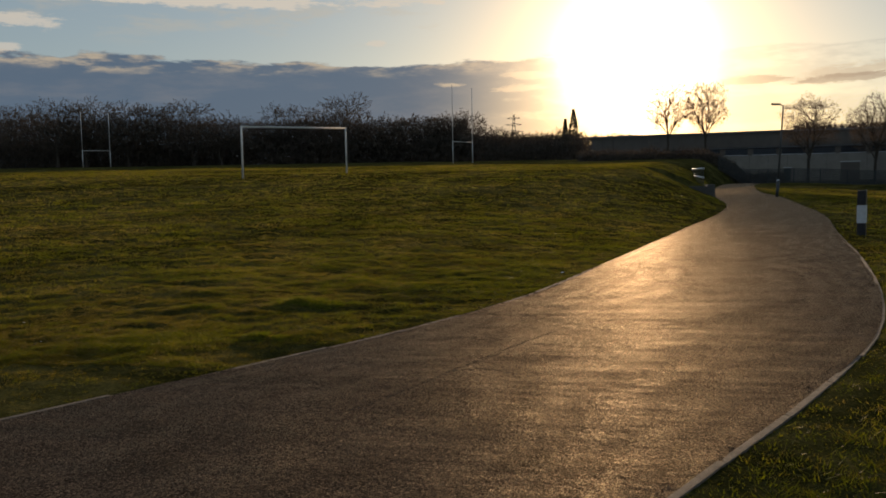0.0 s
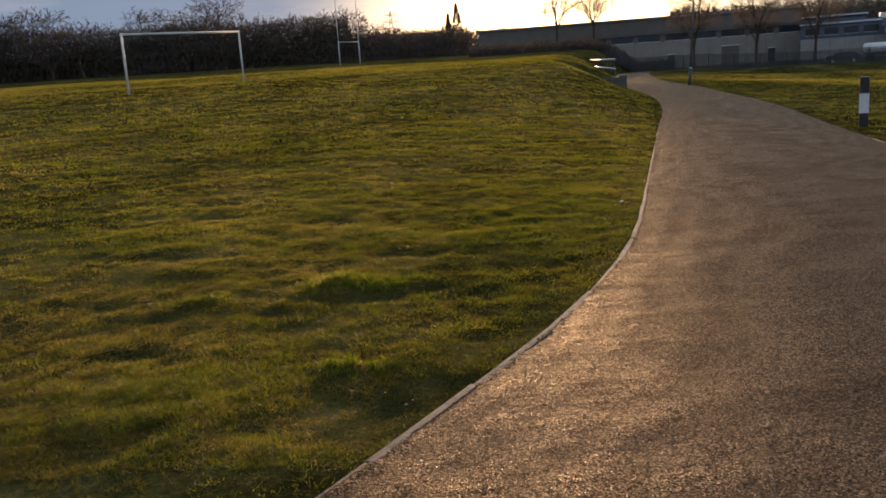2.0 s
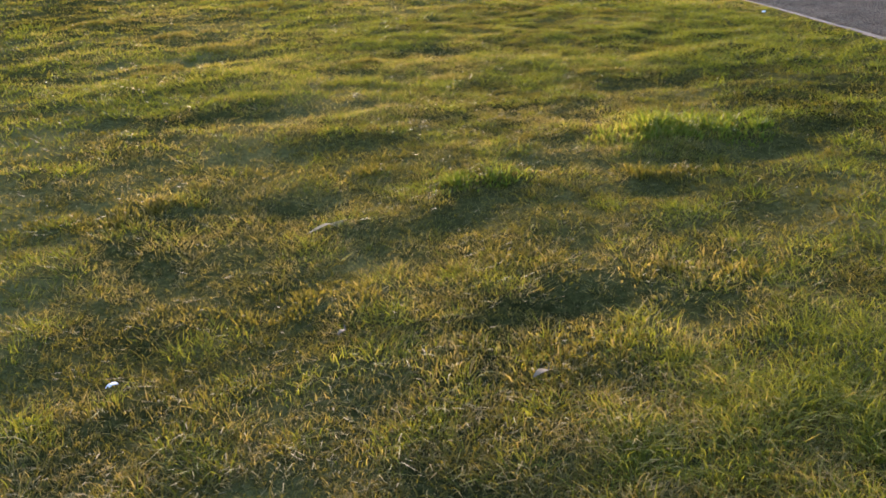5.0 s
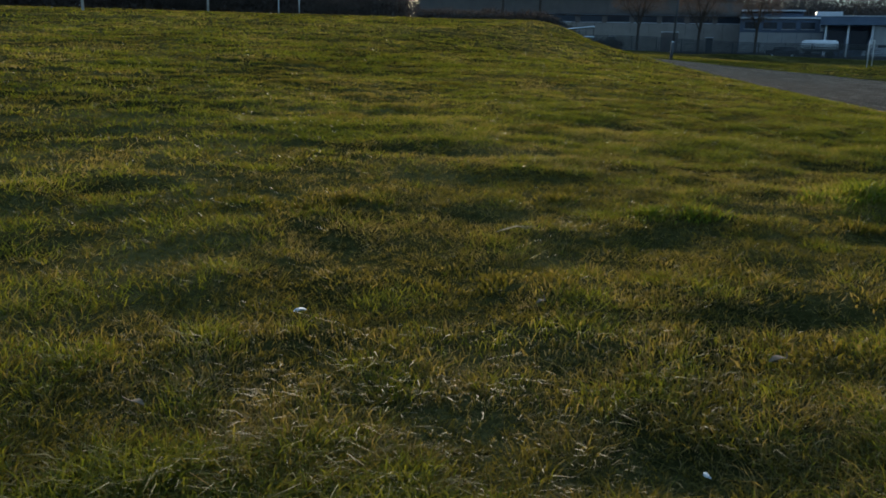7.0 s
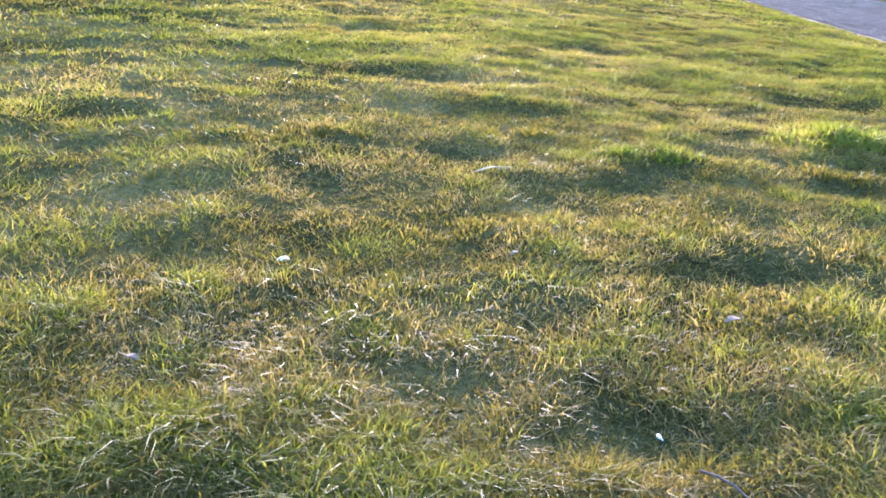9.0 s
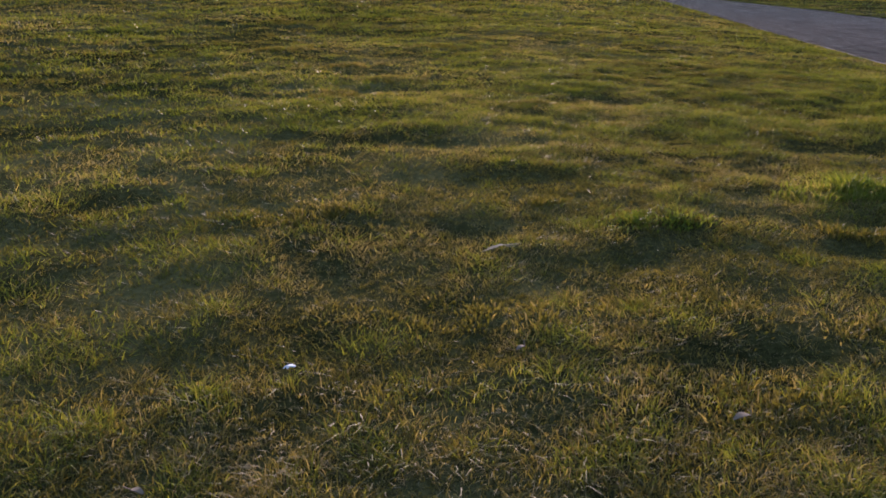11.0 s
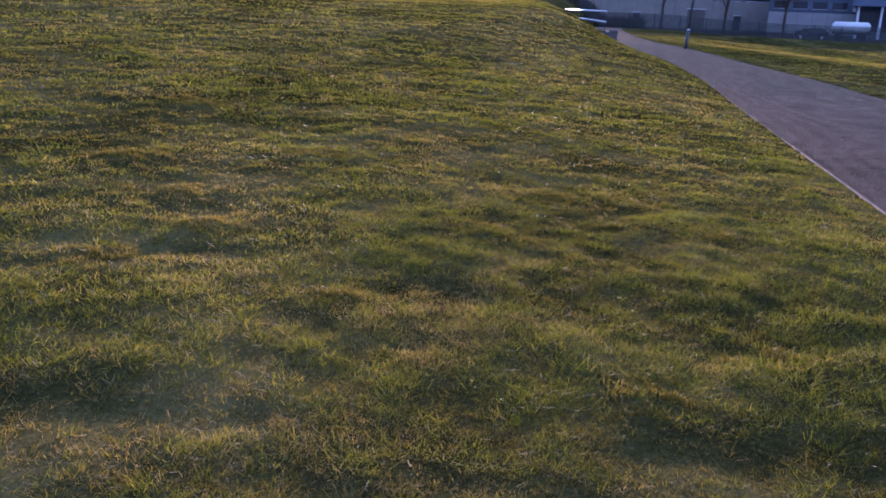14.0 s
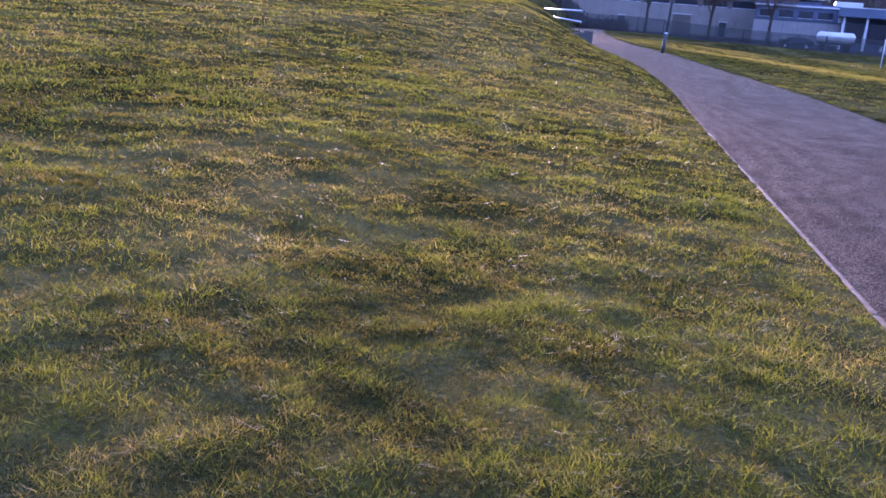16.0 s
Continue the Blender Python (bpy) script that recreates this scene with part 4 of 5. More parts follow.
# ---- trees ----
def grow(seed, high, trunk_r, tips, wide, fork_at):
    """Limbs and twigs of a bare tree as two lists of tapered pieces (a, b, ra, rb): limbs fork again and again towards tips strewn through a rounded crown."""
    rnd = np.random.default_rng(seed)
    limbs, twigs = [], []
    mid, tall = high * (0.5 + fork_at * 0.5), high * (0.5 - fork_at * 0.5)
    way = rnd.normal(0, 1, (tips, 3))
    way /= np.linalg.norm(way, axis=1, keepdims=True)
    lobe = 0.86 + 0.12 * np.sin(way[:, 0] * 5 + seed) * np.cos(way[:, 1] * 4.3 + seed * 2) + 0.10 * np.sin(way[:, 2] * 7 + seed)
    deep = rnd.random(tips) ** 0.34
    ends = way * (deep * lobe)[:, None] * (wide, wide, tall * 1.04) + (0, 0, mid)
    thin = trunk_r / tips ** 0.43

    def split(at, pts, r0):
        n = len(pts)
        heart = pts.mean(0)
        if n == 1:
            bow = at + (pts[0] - at) * 0.5 + rnd.normal(0, 0.10, 3)
            twigs.append((Vector(at), Vector(bow), r0, r0 * 0.6))
            twigs.append((Vector(bow), Vector(pts[0]), r0 * 0.7, r0 * 0.3))
            twigs.append((Vector(bow), Vector(bow + (pts[0] - at) * 0.35 + rnd.normal(0, 0.2, 3)), r0 * 0.6, r0 * 0.3))
            return
        r1 = thin * n ** 0.43
        go = heart - at
        there = at + go * rnd.uniform(0.30, 0.48) + rnd.normal(0, 0.05, 3) * np.linalg.norm(go)
        (limbs if n > 24 else twigs).append((Vector(at), Vector(there), r0, r1))
        spin = np.linalg.svd(pts - heart, full_matrices=False)[2][0] + rnd.normal(0, 0.35, 3)
        side = (pts - heart) @ spin
        cut = np.quantile(side, rnd.uniform(0.32, 0.68))
        for some in (pts[side <= cut], pts[side > cut]):
            if len(some):
                split(there, some, max(r1 * 0.62, thin * len(some) ** 0.43) if len(some) < n else r1)

    foot = np.array((0.0, 0.0, -0.3))
    for k in range(3):
        there = np.array((rnd.normal(0, 0.04), rnd.normal(0, 0.04), high * fork_at * (k + 1) / 3))
        r0, r1 = trunk_r * (1.3, 1.05, 1.0)[k], trunk_r * (1.05, 1.0, 0.92)[k]
        limbs.append((Vector(foot), Vector(there), r0, r1))
        foot = there
    turn = np.arctan2(ends[:, 1], ends[:, 0])
    group = np.where(ends[:, 2] > mid + tall * 0.35, 0, 1 + ((turn + math.pi) / (2 * math.pi) * 4.999).astype(int))
    for g in range(6):
        if (group == g).any():
            split(foot + (0, 0, high * 0.02 * (g - 2)), ends[group == g], trunk_r * (0.75 if g == 0 else 0.5))
    return limbs, twigs


def sticks(pieces, sides, thick=1.0, least=0.0):
    """Tapered prisms along the pieces, as arrays."""
    a = np.array([p[0][:] for p in pieces])
    b = np.array([p[1][:] for p in pieces])
    ra = np.maximum(np.array([p[2] for p in pieces]) * thick, least)
    rb = np.maximum(np.array([p[3] for p in pieces]) * thick, least * 0.7)
    d = b - a
    d /= np.linalg.norm(d, axis=1, keepdims=True) + 1e-9
    u = np.cross(d, np.where(np.abs(d[:, 2:3]) > 0.9, [[1.0, 0, 0]], [[0, 0, 1.0]]))
    u /= np.linalg.norm(u, axis=1, keepdims=True) + 1e-9
    v = np.cross(d, u)
    ring = []
    for at, r in ((a, ra), (b, rb)):
        for k in range(sides):
            c, s = math.cos(2 * math.pi * k / sides), math.sin(2 * math.pi * k / sides)
            ring.append(at + (u * c + v * s) * r[:, None])
    verts = np.stack(ring, 1).reshape(-1, 3)
    base = (np.arange(len(a)) * 2 * sides)[:, None]
    tris = []
    for k in range(sides):
        n = (k + 1) % sides
        tris += [base + (k, n, sides + n), base + (k, sides + n, sides + k)]
    return verts, np.concatenate(tris)


def slivers(pieces, thick=1.0, least=0.0):
    """Twigs as thin tapering strips, each turned at random about its run."""
    a = np.array([p[0][:] for p in pieces])
    b = np.array([p[1][:] for p in pieces])
    ra = np.maximum(np.array([p[2] for p in pieces]) * thick, least)
    rb = np.maximum(np.array([p[3] for p in pieces]) * thick, least * 0.6)
    side = np.cross(b - a, RNG.normal(0, 1, a.shape))
    side /= np.linalg.norm(side, axis=1, keepdims=True) + 1e-9
    verts = np.stack([a - side * ra[:, None], a + side * ra[:, None], b + side * rb[:, None], b - side * rb[:, None]], 1).reshape(-1, 3)
    at = (np.arange(len(a)) * 4)[:, None]
    return verts, np.concatenate([at + (0, 1, 2), at + (0, 2, 3)])


def build_tree(place, seed, high, label, tips=900, wide=4.5, least=0.012, trunk=0.24, mat=TWIGS, name="tree", group="bare trees", start=0.25):
    x, y = place
    tree = thing(name, (x, y, level(x, y)), label, "tree", group, turn=seed * 37 % 360)
    limbs, twigs = grow(seed, high, trunk, tips, wide, start)
    soup("trunk", *sticks(limbs, 7), BARK, tree)
    soup("crown", *slivers(twigs, 1.0, least), mat, tree)
    return tree


for seed, (place, high, spread) in enumerate((((12.6, 131.5), 12.3, 0.38), ((18.0, 131.0), 12.2, 0.33), ((31.9, 128.0), 13.6, 0.35), ((40.2, 126.0), 13.4, 0.35), ((47.3, 123.0), 14.0, 0.36)), 3):
    build_tree(place, seed, high, "bare broadleaf tree with a rounded open crown before low buildings", least=0.012, tips=3600, wide=high * spread, start=0.26, trunk=0.19)

# the woodland edge behind the playing field
WOOD_KINDS = []
for k, (high, wide) in enumerate(((10.5, 4.2), (12.5, 4.6), (9.0, 4.4))):
    WOOD_KINDS.append(build_tree((-150 - 4 * k, 168), 21 + k, high, "bare woodland tree with a dense brown twiggy crown", tips=620, wide=wide, least=0.034, trunk=0.2,
                                 mat=WOODLAND, name="woodland_tree", group="trees of the woodland edge", start=0.14))
rnd = random.Random(5)


def at_bearing(degrees_right, metres):
    return 1.6 + metres * math.sin(radians(degrees_right)), 0.3 + metres * math.cos(radians(degrees_right))


for k in range(54):
    bearing = -43 + 41.5 * (k + rnd.uniform(0, 0.9)) / 54
    metres = 176 + 22 * rnd.random() + 26 * max(0.0, (bearing + 14) / 12)
    x, y = at_bearing(bearing, metres)
    tall = 0.96 + 0.30 * rnd.random() - (0.22 if bearing > -8 else 0.0) + (0.12 if -19 < bearing < -9 else 0.0) - (0.12 if -26.8 < bearing < -24.6 else 0) + (0.12 if -33 < bearing < -27 or -22.5 < bearing < -18 else 0)
    ob = copy_thing(WOOD_KINDS[rnd.randrange(3)], pose(x, y, level(x, y) - 0.2, 0, 0, rnd.uniform(0, 360)))
    ob.scale = (tall * 1.3, tall * 1.3, tall)


def brushwood(name, count, bearings, metres, highest, lowest, size, mat, label, lumps=4.0):
    """A thicket: many short tapered twigs that fill a belt up to an uneven top."""
    b = RNG.uniform(*bearings, count)
    m = RNG.uniform(*metres, count)
    x, y = 1.6 + m * np.sin(np.radians(b)), 0.3 + m * np.cos(np.radians(b))
    z0 = land(x, y, rough=False)
    top = lowest + (highest - lowest) * (0.55 * wander(x, y, lumps * 2.2, 31) + 0.45 * wander(x, y, lumps * 0.6, 33))
    z = z0 + top * RNG.random(count) ** 1.05 - 0.3
    way = np.stack([RNG.normal(0, 0.6, count), RNG.normal(0, 0.6, count), RNG.uniform(0.2, 1.2, count)], -1)
    way *= (RNG.uniform(0.5, 1.0, count) * size / np.linalg.norm(way, axis=1))[:, None]
    side = np.cross(way, RNG.normal(0, 1, (count, 3)))
    side *= (size * 0.075 / (np.linalg.norm(side, axis=1) + 1e-9))[:, None]
    a = np.stack([x, y, z], -1)
    verts = np.stack([a - side, a + side, a + way], 1).reshape(-1, 3)
    tris = np.arange(3 * count).reshape(-1, 3)
    return tagged(soup(name, verts, tris, mat), label, "woodland", kind="stuff")


brushwood("woodland_thicket", 60000, (-44, -0.5), (178, 206), 7.4, 3.6, 1.3, WOODLAND, "dark leafless thicket filling the woodland edge", 6.0)
brushwood("woodland_thicket", 80000, (-44, -8.5), (182, 206), 12.2, 8.2, 0.9, WOODLAND, "dense brown twigs of the woodland crowns", 5.0)
brushwood("far_woodland", 50000, (-12, 12), (262, 300), 11.0, 7.0, 1.7, HAZED_FARWOOD, "distant bare trees low under the evening sun", 9.0)
brushwood("far_woodland", 170000, (12.5, 48), (250, 296), 18.0, 11.5, 1.4, HAZED_FARWOOD, "hazy belt of distant bare woodland behind the buildings", 6.5)
brushwood("far_woodland", 45000, (12.5, 48), (300, 325), 14.5, 10.5, 2.6, HAZED_FARWOOD, "deeper rows of the distant bare woodland", 9.0)
brushwood("woodland_thicket", 12000, (-1, 12), (112, 122), 2.0, 0.6, 0.8, WOODLAND, "scrub along the fence beyond the path", 4.0)


def build_evergreen(place, high, width, label, name):
    """A dense narrow evergreen: a trunk and many short drooping sprays."""
    x, y = place
    tree = thing(name, (x, y, level(x, y)), label, "tree")
    part("trunk", tube((0, 0, -0.3), (0, 0, high * 0.9), 0.22, 0.03, sides=8), BARK, tree)
    n = 9000 if width > high * 0.25 else 2600
    h = RNG.random(n) ** 0.8
    r = width * (1 - h) ** (0.8 if high > 10 else 0.4) * (0.8 + 0.4 * RNG.random(n)) * (0.45 + 0.55 * np.sqrt(RNG.random(n)))
    t = RNG.uniform(0, 2 * np.pi, n)
    a = np.stack([r * np.cos(t), r * np.sin(t), 0.4 + h * (high - 0.4)], -1)
    way = np.stack([np.cos(t) * 0.5, np.sin(t) * 0.5, RNG.uniform(-0.2, 0.8, n)], -1) * RNG.uniform(0.3, 0.7, n)[:, None]
    side = np.cross(way, RNG.normal(0, 1, (n, 3))) * 0.28
    verts = np.stack([a - side, a + side, a + way], 1).reshape(-1, 3)
    soup("crown", verts, np.arange(3 * n).reshape(-1, 3), EVERGREEN, tree)


build_evergreen(at_bearing(-1.35, 205), 12.6, 2.3, "tall narrow conical tree standing dark against the sunset", "conical_tree")
build_evergreen(at_bearing(-1.9, 208), 10.6, 1.5, "shorter narrow conical tree at the end of the field", "conical_tree")
build_evergreen(at_bearing(36.2, 240), 7.4, 2.3, "dark rounded evergreen in front of distant woodland", "evergreen_tree")


def build_pylon(place, high):
    x, y = place
    ob = thing("pylon", (x, y, level(x, y)), "distant lattice electricity pylon above the trees", "pylon", "pylons")
    def wide(h):
        return (3.2 * (1 - h / high) ** 1.3 + 0.35)
    corners = ((1, 1), (1, -1), (-1, -1), (-1, 1))
    bm = bmesh.new()
    for sx, sy in corners:
        for k in range(8):
            h0, h1 = high * k / 8, high * (k + 1) / 8
            add_tube(bm, (sx * wide(h0), sy * wide(h0), h0), (sx * wide(h1), sy * wide(h1), h1), 0.16, sides=4)
    part("leg_frame", bm, DARK_STEEL, ob)
    bm = bmesh.new()
    for k in range(8):
        h0, h1 = high * k / 8, high * (k + 1) / 8
        for (ax, ay), (bx, by) in zip(corners, corners[1:] + corners[:1]):
            add_tube(bm, (ax * wide(h0), ay * wide(h0), h0), (bx * wide(h1), by * wide(h1), h1), 0.09, sides=3)
    part("bracing", bm, DARK_STEEL, ob)
    for share, arm in ((0.70, 6.0), (0.82, 5.0), (0.93, 4.0)):
        bm = bmesh.new()
        for s in (-1, 1):
            add_tube(bm, (0, 0, high * share + 0.8), (s * arm, 0, high * share), 0.12, sides=4)
            add_tube(bm, (0, 0, high * share - 0.4), (s * arm, 0, high * share), 0.12, sides=4)
        part("cross_arm", bm, DARK_STEEL, ob)


build_pylon(at_bearing(-5.37, 520), 36.0)
build_pylon(at_bearing(34.2, 560), 40.0)


# ---- buildings beyond the fence ----
def hall(name, bearing, metres, left, right, deep, base, label):
    x, y = at_bearing(bearing, metres)
    return thing(name, (x, y, base), label, "building", "industrial buildings", turn=-bearing)


def panel_row(ob, name, x0, x1, n, z0, z1, y, thick, mat, gap=0.05, label=""):
    """Upright panels side by side, each its own piece."""
    wide = (x1 - x0) / n
    for k in range(n):
        part(name, box((x0 + wide * (k + 0.5), y - thick / 2, (z0 + z1) / 2), (wide - gap, thick, z1 - z0), bevel=0.01), mat, ob, label)


def build_long_hall():
    ob = hall("long_hall", 11.0, 152, 0, 0, 24, 0.6, "long low industrial hall, brown cladding above pale lower walls")
    x0, x1 = -30.0, 24.0
    part("wall", box(((x0 + x1) / 2, 12.2, 4.0), (x1 - x0, 24, 8.6)), CLAD_BROWN, ob)
    bm = bmesh.new()
    add_box(bm, ((x0 + x1) / 2, 12.2, 8.42), (x1 - x0 + 0.8, 24.8, 0.28))
    part("roof", bm, ROOF_GREY, ob)
    part("plinth", box(((x0 + x1) / 2, 12.2, -0.9), (x1 - x0 - 0.2, 23.8, 1.8)), STONE, ob)
    panel_row(ob, "wall_panel", x0, x1, 18, 0.0, 4.4, 0.18, 0.14, PANEL_DULL)
    panel_row(ob, "cladding_panel", x0, x1, 27, 5.9, 8.2, 0.18, 0.10, CLAD_BROWN)
    part("gutter", box(((x0 + x1) / 2, 0.0, 5.75), (x1 - x0, 0.30, 0.10), bevel=0.02), ROOF_GREY, ob)
    for k in range(12):
        w = part("window", box((x0 + 2.4 + 4.5 * k, 0.14, 5.05), (3.6, 0.12, 1.0)), GLASS_DARK, ob)
        part("frame", box((x0 + 2.4 + 4.5 * k, 0.10, 4.50), (3.8, 0.16, 0.08)), TRIM_WHITE, w)
    for k, at in enumerate((-22.0, -9.0, 3.0, 12.5, 19.0)):
        d = part("door", box((at, 0.02, 1.5 if k % 2 else 1.1), (2.8 if k % 2 else 1.1, 0.10, 3.0 if k % 2 else 2.2)), CLAD_BROWN if k % 2 else DARK_STEEL, ob)
        part("door_frame", box((at, -0.02, 3.06 if k % 2 else 2.26), (3.0 if k % 2 else 1.3, 0.14, 0.1)), TRIM_WHITE, d)
    for at in (-14, 2, 15):
        part("rooflight", box((at, 10, 8.75), (4.0, 1.6, 0.5), bevel=0.1), PANEL_PALE, ob)


def build_office():
    ob = hall("office_block", 22.1, 140, 0, 0, 18, 0.6, "slate-blue works building with white roof edges")
    x0, x1 = -6.0, 6.0
    part("wall", box(((x0 + x1) / 2, 9.2, 2.6), (x1 - x0, 18, 5.4)), CLAD_BLUE, ob)
    part("plinth", box(((x0 + x1) / 2, 9.2, -0.9), (x1 - x0 - 0.2, 17.8, 1.8)), STONE, ob)
    panel_row(ob, "wall_panel", x0, x1, 6, 0.0, 2.9, 0.18, 0.12, PANEL_PALE)
    panel_row(ob, "cladding_panel", x0, x1, 10, 3.0, 4.75, 0.18, 0.08, CLAD_BLUE)
    for k in range(4):
        w = part("window", box((x0 + 1.6 + 2.6 * k, 0.07, 3.9), (1.9, 0.08, 0.95)), GLASS_DARK, ob)
        part("window_sill", box((x0 + 1.6 + 2.6 * k, 0.02, 3.38), (2.0, 0.14, 0.06)), TRIM_WHITE, w)
    part("end_panel", box((x1 - 0.45, 0.02, 3.95), (0.9, 0.12, 1.6), bevel=0.02), TRIM_WHITE, ob, "white end panel")
    part("roof_edge", box(((x0 + x1) / 2, 0.0, 5.0), (x1 - x0 + 0.4, 0.36, 0.2), bevel=0.03), TRIM_WHITE, ob)
    bm = bmesh.new()
    add_box(bm, ((x0 + x1) / 2 - 1.5, 7.5, 5.7), (x1 - x0 - 3.5, 11, 0.9))
    for v in bm.verts:
        if v.co.z > 6 and v.co.y < 5:
            v.co.z -= 0.35
    part("upper_storey", bm, CLAD_BLUE, ob)
    part("upper_roof", box(((x0 + x1) / 2 - 1.5, 7.4, 6.2), (x1 - x0 - 3.0, 11.6, 0.16), bevel=0.02), ROOF_GREY, ob)
    part("upper_edge", box(((x0 + x1) / 2 - 1.5, 1.5, 6.1), (x1 - x0 - 3.0, 0.2, 0.14), bevel=0.02), TRIM_WHITE, ob)
    part("roof_unit", box((x1 + 0.4, 4.0, 5.55), (3.6, 2.4, 1.0), bevel=0.15), TRIM_WHITE, ob, "white rounded rooflight housing")


def build_showroom():
    ob = hall("showroom", 27.9, 132, 0, 0, 16, 0.25, "flat-roofed building with a blue-grey fascia and pale panels")
    x0, x1 = -8.6, 7.9
    part("wall", box(((x0 + x1) / 2 + 3.2, 8.3, 2.1), (x1 - x0 - 6.4, 16, 4.2)), PANEL_PALE, ob)
    part("plinth", box(((x0 + x1) / 2, 8.0, -0.8), (x1 - x0 + 0.2, 16.6, 1.6)), STONE, ob)
    part("bay_wall", box((x0 + 3.3, 10.5, 2.1), (6.6, 11, 4.2)), CLAD_BLUE, ob)
    part("fascia", box(((x0 + x1) / 2, 8.0, 4.75), (x1 - x0 + 0.8, 17, 1.15), bevel=0.03), CLAD_BLUE, ob)
    part("roof_edge", box(((x0 + x1) / 2, -0.55, 5.34), (x1 - x0 + 0.9, 0.16, 0.10)), TRIM_WHITE, ob)
    for at in (x0 + 0.4, x0 + 3.2, x0 + 6.2):
        part("column", tube((at, 0.3, 0), (at, 0.3, 4.2), 0.16, sides=10), TRIM_WHITE, ob)
    panel_row(ob, "wall_panel", x0 + 6.6, x1 - 3.8, 6, 1.6, 4.15, 0.28, 0.08, PANEL_PALE)
    panel_row(ob, "wall_panel", x1 - 3.7, x1, 3, 2.1, 4.15, 0.28, 0.10, PANEL_PALE)
    for k in range(3):
        w = part("window", box((x0 + 7.9 + 2.1 * k, 0.22, 0.85), (1.7, 0.10, 1.4)), GLASS_DARK, ob)
        part("window_sill", box((x0 + 7.9 + 2.1 * k, 0.15, 0.12), (1.8, 0.16, 0.06)), TRIM_WHITE, w)
    for at in (x1 - 3.2, x1 - 1.4):
        part("door", box((at, 0.2, 1.0), (1.3, 0.12, 2.0)), GLASS_DARK, ob)
    part("drainpipe", tube((x1 + 0.1, 0.05, 0.0), (x1 + 0.1, 0.05, 4.2), 0.09, sides=8), TRIM_WHITE, ob)
    for at in (x0 + 1.8, x0 + 4.7):
        part("bay_window", box((at, 5.0, 2.2), (2.2, 0.1, 2.6)), GLASS_DARK, ob)


build_long_hall()
build_office()
build_showroom()


# ---- fence ----
def build_fence():
    start, end = at_bearing(8.0, 112), at_bearing(46.0, 128)
    a, b = Vector((*start, 0)), Vector((*end, 0))
    run = (b - a).length
    n = int(run / 2.9)
    fence = thing("mesh_fence", (a.x, a.y, level(*start)), "dark weldmesh fence with steel posts beyond the pitch", "fence")
    way = (b - a) / run
    for k in range(n + 1):
        p = way * (run * k / n)
        z = level(a.x + p.x, a.y + p.y) - level(*start)
        part("post", box((p.x, p.y, z + 0.75), (0.08, 0.08, 2.1), math.degrees(math.atan2(way.y, way.x))), DARK_STEEL, fence)
    pieces = []
    for k in range(n):
        p, q = way * (run * k / n), way * (run * (k + 1) / n)
        zp, zq = level(a.x + p.x, a.y + p.y) - level(*start), level(a.x + q.x, a.y + q.y) - level(*start)
        for j in range(9):
            h = 0.06 + 0.21 * j
            pieces.append((Vector((p.x, p.y, zp + h)), Vector((q.x, q.y, zq + h)), 0.030, 0.030))
        for j in range(28):
            m = p.lerp(q, (j + 0.5) / 28)
            z = zp + (zq - zp) * (j + 0.5) / 28
            pieces.append((Vector((m.x, m.y, z + 0.03)), Vector((m.x, m.y, z + 1.76)), 0.028, 0.028))
    mesh = soup("wire_mesh", *sticks(pieces, 3), DARK_STEEL, fence)
    tagged(mesh, "fine dark wire mesh panels", kind="stuff")


build_fence()


# ---- parked vehicles ----
def build_car(name="car", label="", long=4.2, high=1.45, paint=None):
    car = thing(name, (0, 0, 0), label, "car", "parked cars")
    side = [(-0.5, 0.30), (-0.5, 0.62), (-0.46, 0.70), (-0.30, 0.74), (-0.17, 0.98), (0.14, 1.0), (0.33, 0.97), (0.44, 0.72), (0.5, 0.66), (0.5, 0.30)]
    bm = bmesh.new()
    rows = []
    for s, pinch in ((-0.86, 0.86), (-0.80, 1.0), (0.80, 1.0), (0.86, 0.86)):
        rows.append([bm.verts.new((px * long * (1.0 if abs(s) < 0.83 else 0.985), s * (1.0 if pz < 0.75 else 0.80), (pz if pz < 0.8 else pz * (1.0 if abs(s) < 0.83 else 0.97)) * high)) for px, pz in side])
    for r0, r1 in zip(rows, rows[1:]):
        for k in range(len(side)):
            bm.faces.new((r0[k], r0[(k + 1) % len(side)], r1[(k + 1) % len(side)], r1[k]))
    bm.faces.new(rows[0][::-1])
    bm.faces.new(rows[-1])
    body = part("body", bm, paint, car)
    for s in (-1, 1):
        part("side_window", box((-0.01 * long, s * 0.70, 0.85 * high), (0.34 * long, 0.04, 0.17 * high), bevel=0.03), GLASS_DARK, body)
    part("windscreen", tube((-0.235 * long, -0.58, 0.865 * high), (-0.235 * long, 0.58, 0.865 * high), 0.14, sides=6), GLASS_DARK, body)
    part("rear_window", tube((0.385 * long, -0.56, 0.855 * high), (0.385 * long, 0.56, 0.855 * high), 0.13, sides=6), GLASS_DARK, body)
    for sx in (-0.31, 0.30):
        for sy in (-1, 1):
            w = part("wheel", tube((sx * long, sy * 0.70, 0.31), (sx * long, sy * 0.885, 0.31), 0.31, sides=16), RUBBER, car)
            part("rim", tube((sx * long, sy * 0.88, 0.31), (sx * long, sy * 0.895, 0.31), 0.20, sides=12), GALVANISED, w)
    for sy in (-0.6, 0.6):
        part("headlight", box((-0.492 * long, sy, 0.60 * high), (0.06, 0.30, 0.12), bevel=0.02), TRIM_WHITE, car)
    return car


